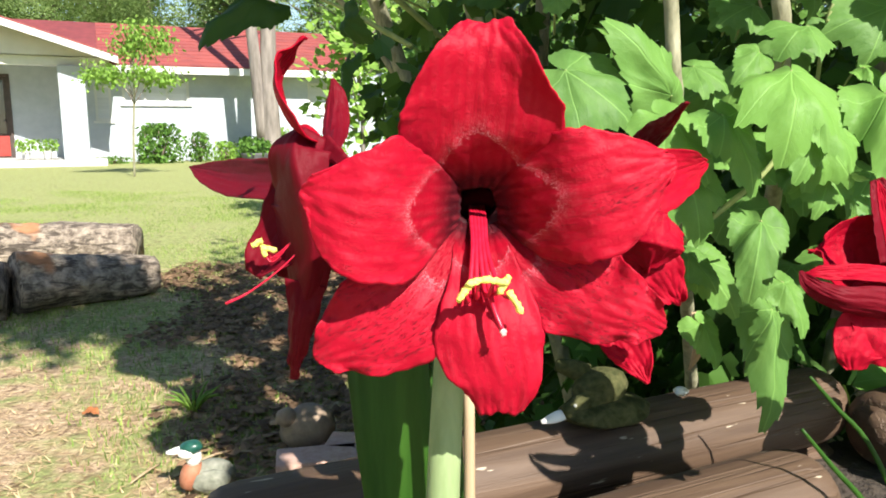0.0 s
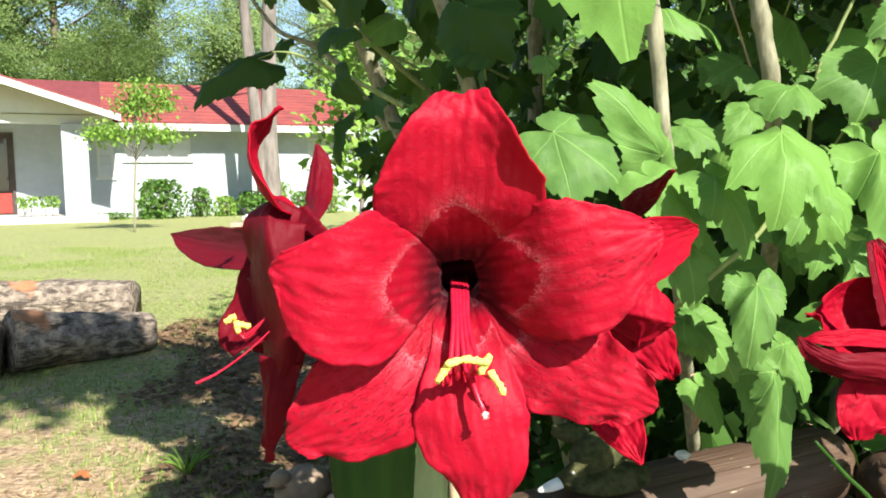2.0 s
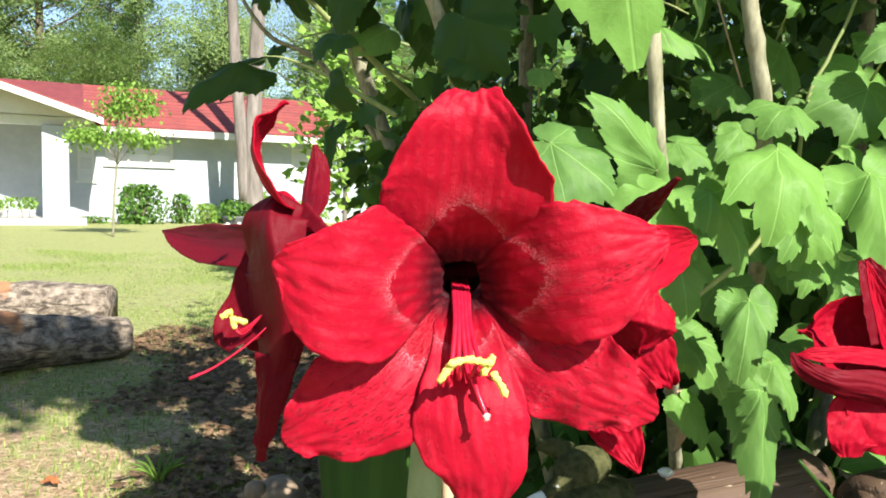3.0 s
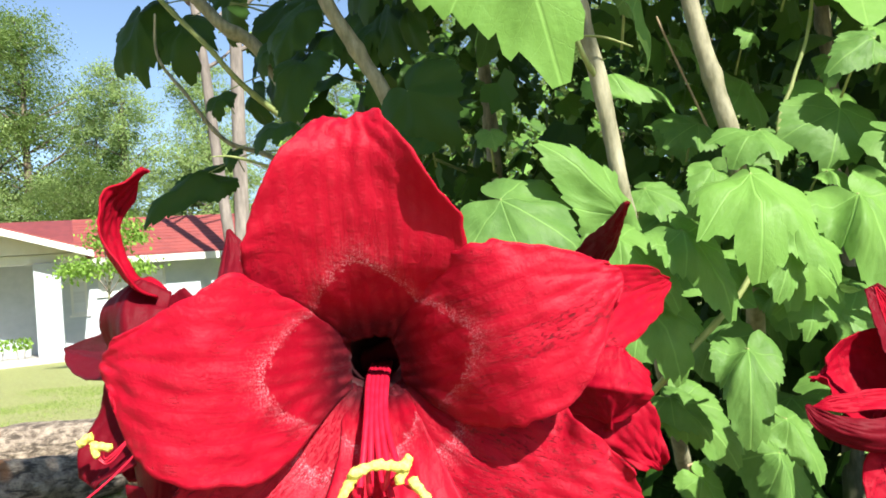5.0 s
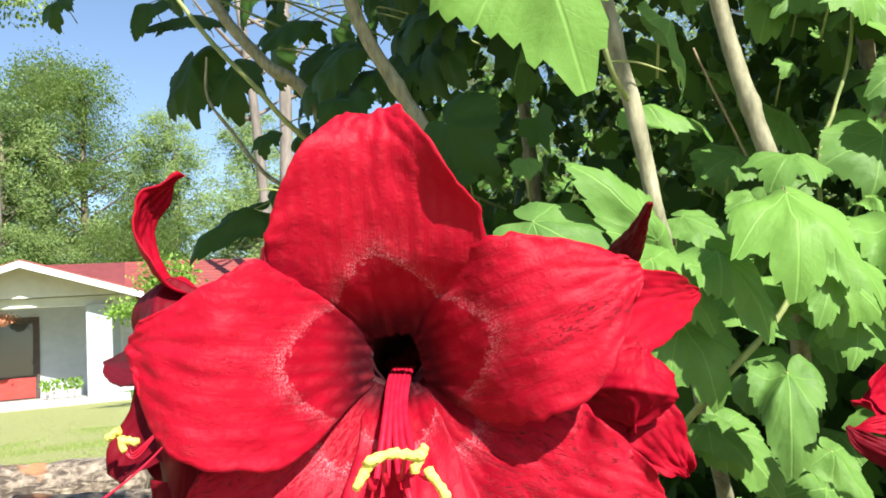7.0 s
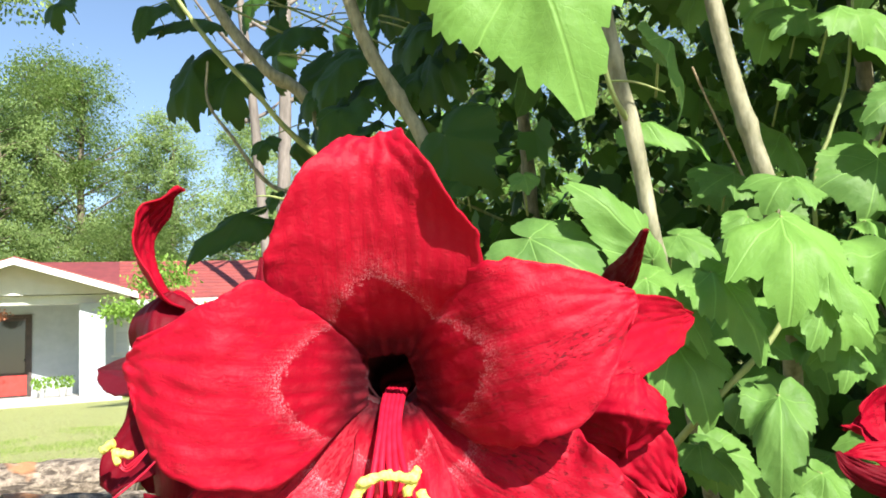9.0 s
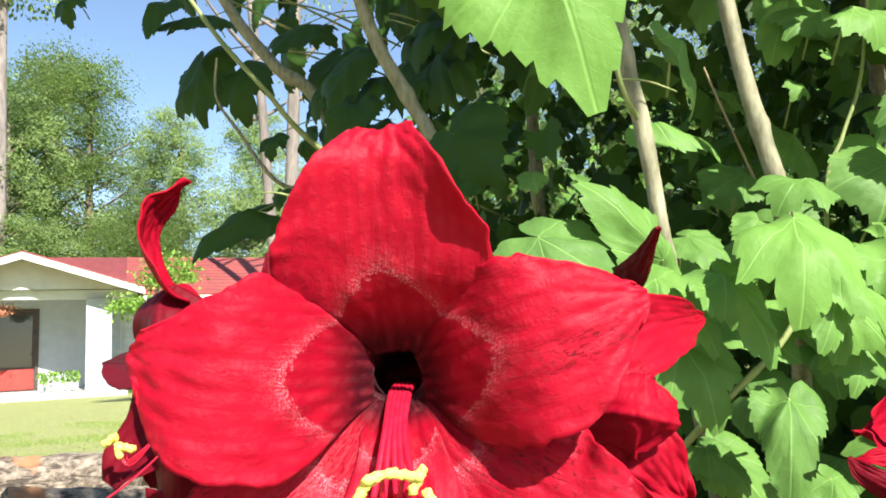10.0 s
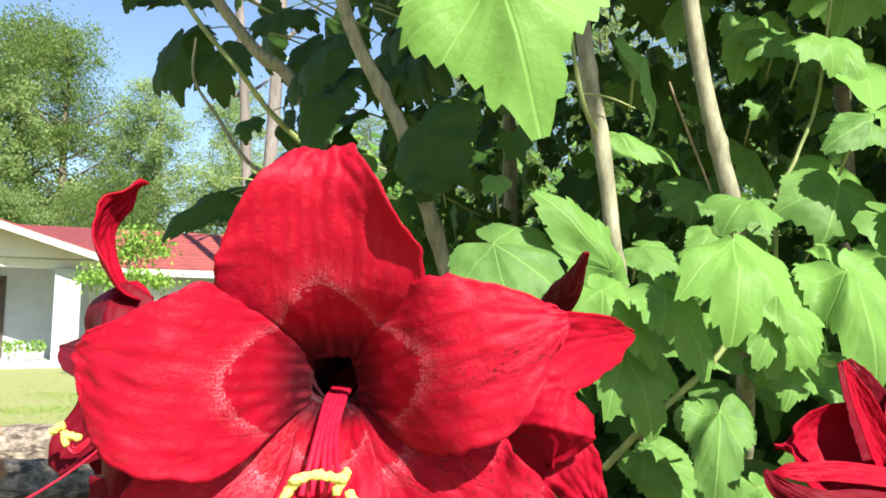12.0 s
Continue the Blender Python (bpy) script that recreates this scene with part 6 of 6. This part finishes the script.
for e in sap_ends:
    part("limb", tube([(-5.52, 13, e[2] - 0.45), ((e[0] - 5.52) / 2, 13, e[2] - 0.12), e], [0.012, 0.008, 0.004], 5, 6), BARK, sap)


def sap_place(rg):
    e = rg.choice(sap_ends)
    return (e[0] + rg.gauss(0, 0.16), e[1] + rg.gauss(0, 0.16), e[2] + rg.gauss(0, 0.085))


foliage("crown", 2200, sap_place, 0.075, FRESH, "", sap, 78, kind="", lobed=False)


young = thing("sapling", (-0.75, 6.0, 0), "sunlit young tree with yellow-green leaves behind the shrub", "tree")
yb = tube([(-0.75, 6.0, -0.05), (-0.72, 6.0, 0.9), (-0.78, 6.0, 1.6), (-0.74, 6.0, 2.3)], [0.022, 0.018, 0.012, 0.005], 12, 8)
young_ends = []
for k in range(16):
    z = 0.75 + 0.10 * k
    q = 2.4 * k
    d = 0.42 - 0.012 * k
    e = (-0.78 + d * math.cos(q), 6.0 + d * math.sin(q), z + 0.18)
    young_ends.append(e)
    part("limb", tube([(-0.75, 6.0, z - 0.05), (-0.76 + 0.5 * d * math.cos(q), 6.0 + 0.5 * d * math.sin(q), z + 0.06), e], [0.008, 0.006, 0.003], 5, 6), BARK, young)
part("trunk", yb, BARK, young)


def young_place(rg):
    e, f = rg.choice(young_ends), rg.random()
    return (-0.76 + (e[0] + 0.76) * f + clip(rg, 0.09), 6.0 + (e[1] - 6.0) * f + clip(rg, 0.09), e[2] - 0.15 * (1 - f) + clip(rg, 0.07))


foliage("crown", 1100, young_place, 0.085, FRESH, "", young, 79, kind="", lobed=False, lit=True)


def wood_place(rg):
    x = rg.uniform(-3.5, 16)
    y = rg.uniform(7.0, 13)
    z = rg.uniform(0.0, 3.6)
    if x < -0.10 * y or noise.noise(Vector((x * 0.6, y * 0.6, z * 0.8))) < -0.15:
        return None
    return (x, y, z)


foliage("undergrowth", 5200, wood_place, 0.20, HEDGE, "tangled green undergrowth at the wood's edge", None, 90, "undergrowth", lobed=False, lit=True)


# tall pine trunk beyond the house; unseen tree added behind the path shades logs
pine = thing("tree", (-19.6, 30, 0), "tall bare-stemmed pine beyond the house", "tree")
part("trunk", tube([(-19.6, 30, -0.1), (-19.55, 30, 7), (-19.7, 30, 15), (-19.6, 30, 21)], [0.26, 0.24, 0.20, 0.08], 18, 12), BARK, pine)
foliage("crown", 2500, lambda rg: (-19.6 + clip(rg, 1.2), 30 + clip(rg, 1.2), 18.5 + clip(rg, 1.3)), 0.25, FAR, "", pine, 301, kind="", lobed=False)

shade = thing("tree", (-3.0, -2.4, 0), "unseen leafy tree added behind the path, its boughs shading the logs", "tree")
part("trunk", tube([(-3.0, -2.4, -0.1), (-2.9, -2.35, 2.0), (-2.5, -2.1, 3.6), (-2.3, -2.0, 5.6)], [0.17, 0.14, 0.11, 0.05], 16, 12), DARKBARK, shade)
part("limb", tube([(-2.6, -2.15, 3.3), (-1.5, -1.5, 3.9), (-0.5, -1.05, 4.05), (0.5, -0.85, 4.1), (1.4, -0.80, 4.12)], [0.08, 0.06, 0.045, 0.03, 0.012], 18, 8), DARKBARK, shade)


def bough_place(rg):
    if rg.random() < 0.6:
        x, y = rg.uniform(-0.10, 1.45), rg.uniform(-1.30, -0.30)
        if noise.noise(Vector((x * 4.5, y * 4.5, 3.0))) < -0.20:
            return None
        return (x, y, 4.1 + clip(rg, 0.12))
    return (-2.4 + clip(rg, 0.8), -2.1 + clip(rg, 0.7), 5.4 + clip(rg, 0.6))


foliage("crown", 3200, bough_place, 0.11, FAR, "", shade, 302, kind="", lobed=False)
bc = HOUSE @ Vector((-2.0, 0.55, 1.95))
basket = thing("hanging_basket", tuple(bc), "hanging basket of reddish flowers under the porch beam", "plant")
part("cord", tube([(bc.x, bc.y, bc.z), (bc.x, bc.y, 2.44)], [0.006, 0.006], 3, 6), DARKBARK, basket)
part("basket", blob(tuple(bc), (0.14, 0.14, 0.10), (0, 0, 0), 0.1, seg=16), TERRACOTTA, basket)
foliage("flowers", 220, lambda rg: (bc.x + rg.gauss(0, 0.11), bc.y + rg.gauss(0, 0.11), bc.z + 0.10 + rg.gauss(0, 0.06)), 0.07, TERRACOTTA, "", basket, 303, kind="stuff", lobed=False)


def litter_place(rg):
    x, y = rg.uniform(-1.7, 0.5), rg.uniform(1.1, 4.6)
    # dead leaves end near the shrub's shadow edge, their brown also deepening that shade
    edge = -0.62 - 0.46 * (y - 1.6) + 0.5 * noise.noise(Vector((x * 1.3, y * 1.3, 4.0)))
    if x < edge + 0.25 * rg.random():
        return None
    return (x, y, 0.016 + 0.025 * noise.noise(Vector((x * 0.6, y * 0.6, 0))) + 0.006 * rg.random())


foliage("leaf_litter", 13000, litter_place, 0.040, LITTER, "brown dead leaves littering the bare soil under the shrub", None, 304, "litter", lobed=False, lying=True)


# ---- small things by the timbers ----
alone("pebble", blob((0.262, 0.80, 0.560), (0.010, 0.006, 0.005), (0, 10, 20), 0.3, seg=12), BONE, "small white pebble on the timber", "pebble")
dry = petal("dry_leaf", [(0.245, 0.72, 0.672), (0.249, 0.715, 0.655), (0.248, 0.715, 0.635), (0.243, 0.72, 0.612)], [(0.003, 0.003), (0.006, 0.005), (0.006, 0.006), (0.001, 0.001)], shrub, STAKE, face=(0.2, -1, 0.2), cup=0.7, seed=44, ns=14, nt=8, label="dry curled tan leaf")
tuft = bmesh.new()
for k in range(14):
    q = k * 2.4
    tube([(-0.78, 2.12, 0.0), (-0.78 + 0.04 * math.cos(q), 2.12 + 0.04 * math.sin(q), 0.05), (-0.78 + 0.085 * math.cos(q), 2.12 + 0.085 * math.sin(q), 0.06 + 0.012 * (k % 3))], [0.004, 0.005, 0.001], 5, 5, tuft, flat=0.3)
alone("weed", tuft, FRESH, "small tuft of bright green weed in the bare soil", "weed", kind="stuff")
gx, gy = -1.069, 2.073
fallen = petal("fallen_leaf", [(gx - 0.025, gy, 0.018), (gx - 0.010, gy + 0.006, 0.022), (gx + 0.009, gy + 0.003, 0.024), (gx + 0.028, gy - 0.005, 0.018)], [(0.004, 0.004), (0.013, 0.011), (0.013, 0.012), (0.002, 0.002)], None, RUSTLEAF, face=(0, -0.3, 1), cup=0.5, ruffle=0.004, seed=51, ns=14, nt=8)
tagged(fallen, "curled rust-orange dead leaf lying on the lawn", "leaf")
for k, (x, y, q) in enumerate(((gx + 0.42, gy - 0.30, 0.5), (gx + 0.50, gy - 0.24, -0.4), (gx + 0.30, gy - 0.42, 1.1))):
    alone("twig", tube([(x, y, 0.012), (x + 0.05 * math.cos(q), y + 0.05 * math.sin(q), 0.022), (x + 0.11 * math.cos(q + 0.2), y + 0.11 * math.sin(q + 0.2), 0.012)], [0.0025, 0.003, 0.0015], 8, 6), STAKE, "thin dry tan twig lying on the ground", "twig", "twigs on the ground")
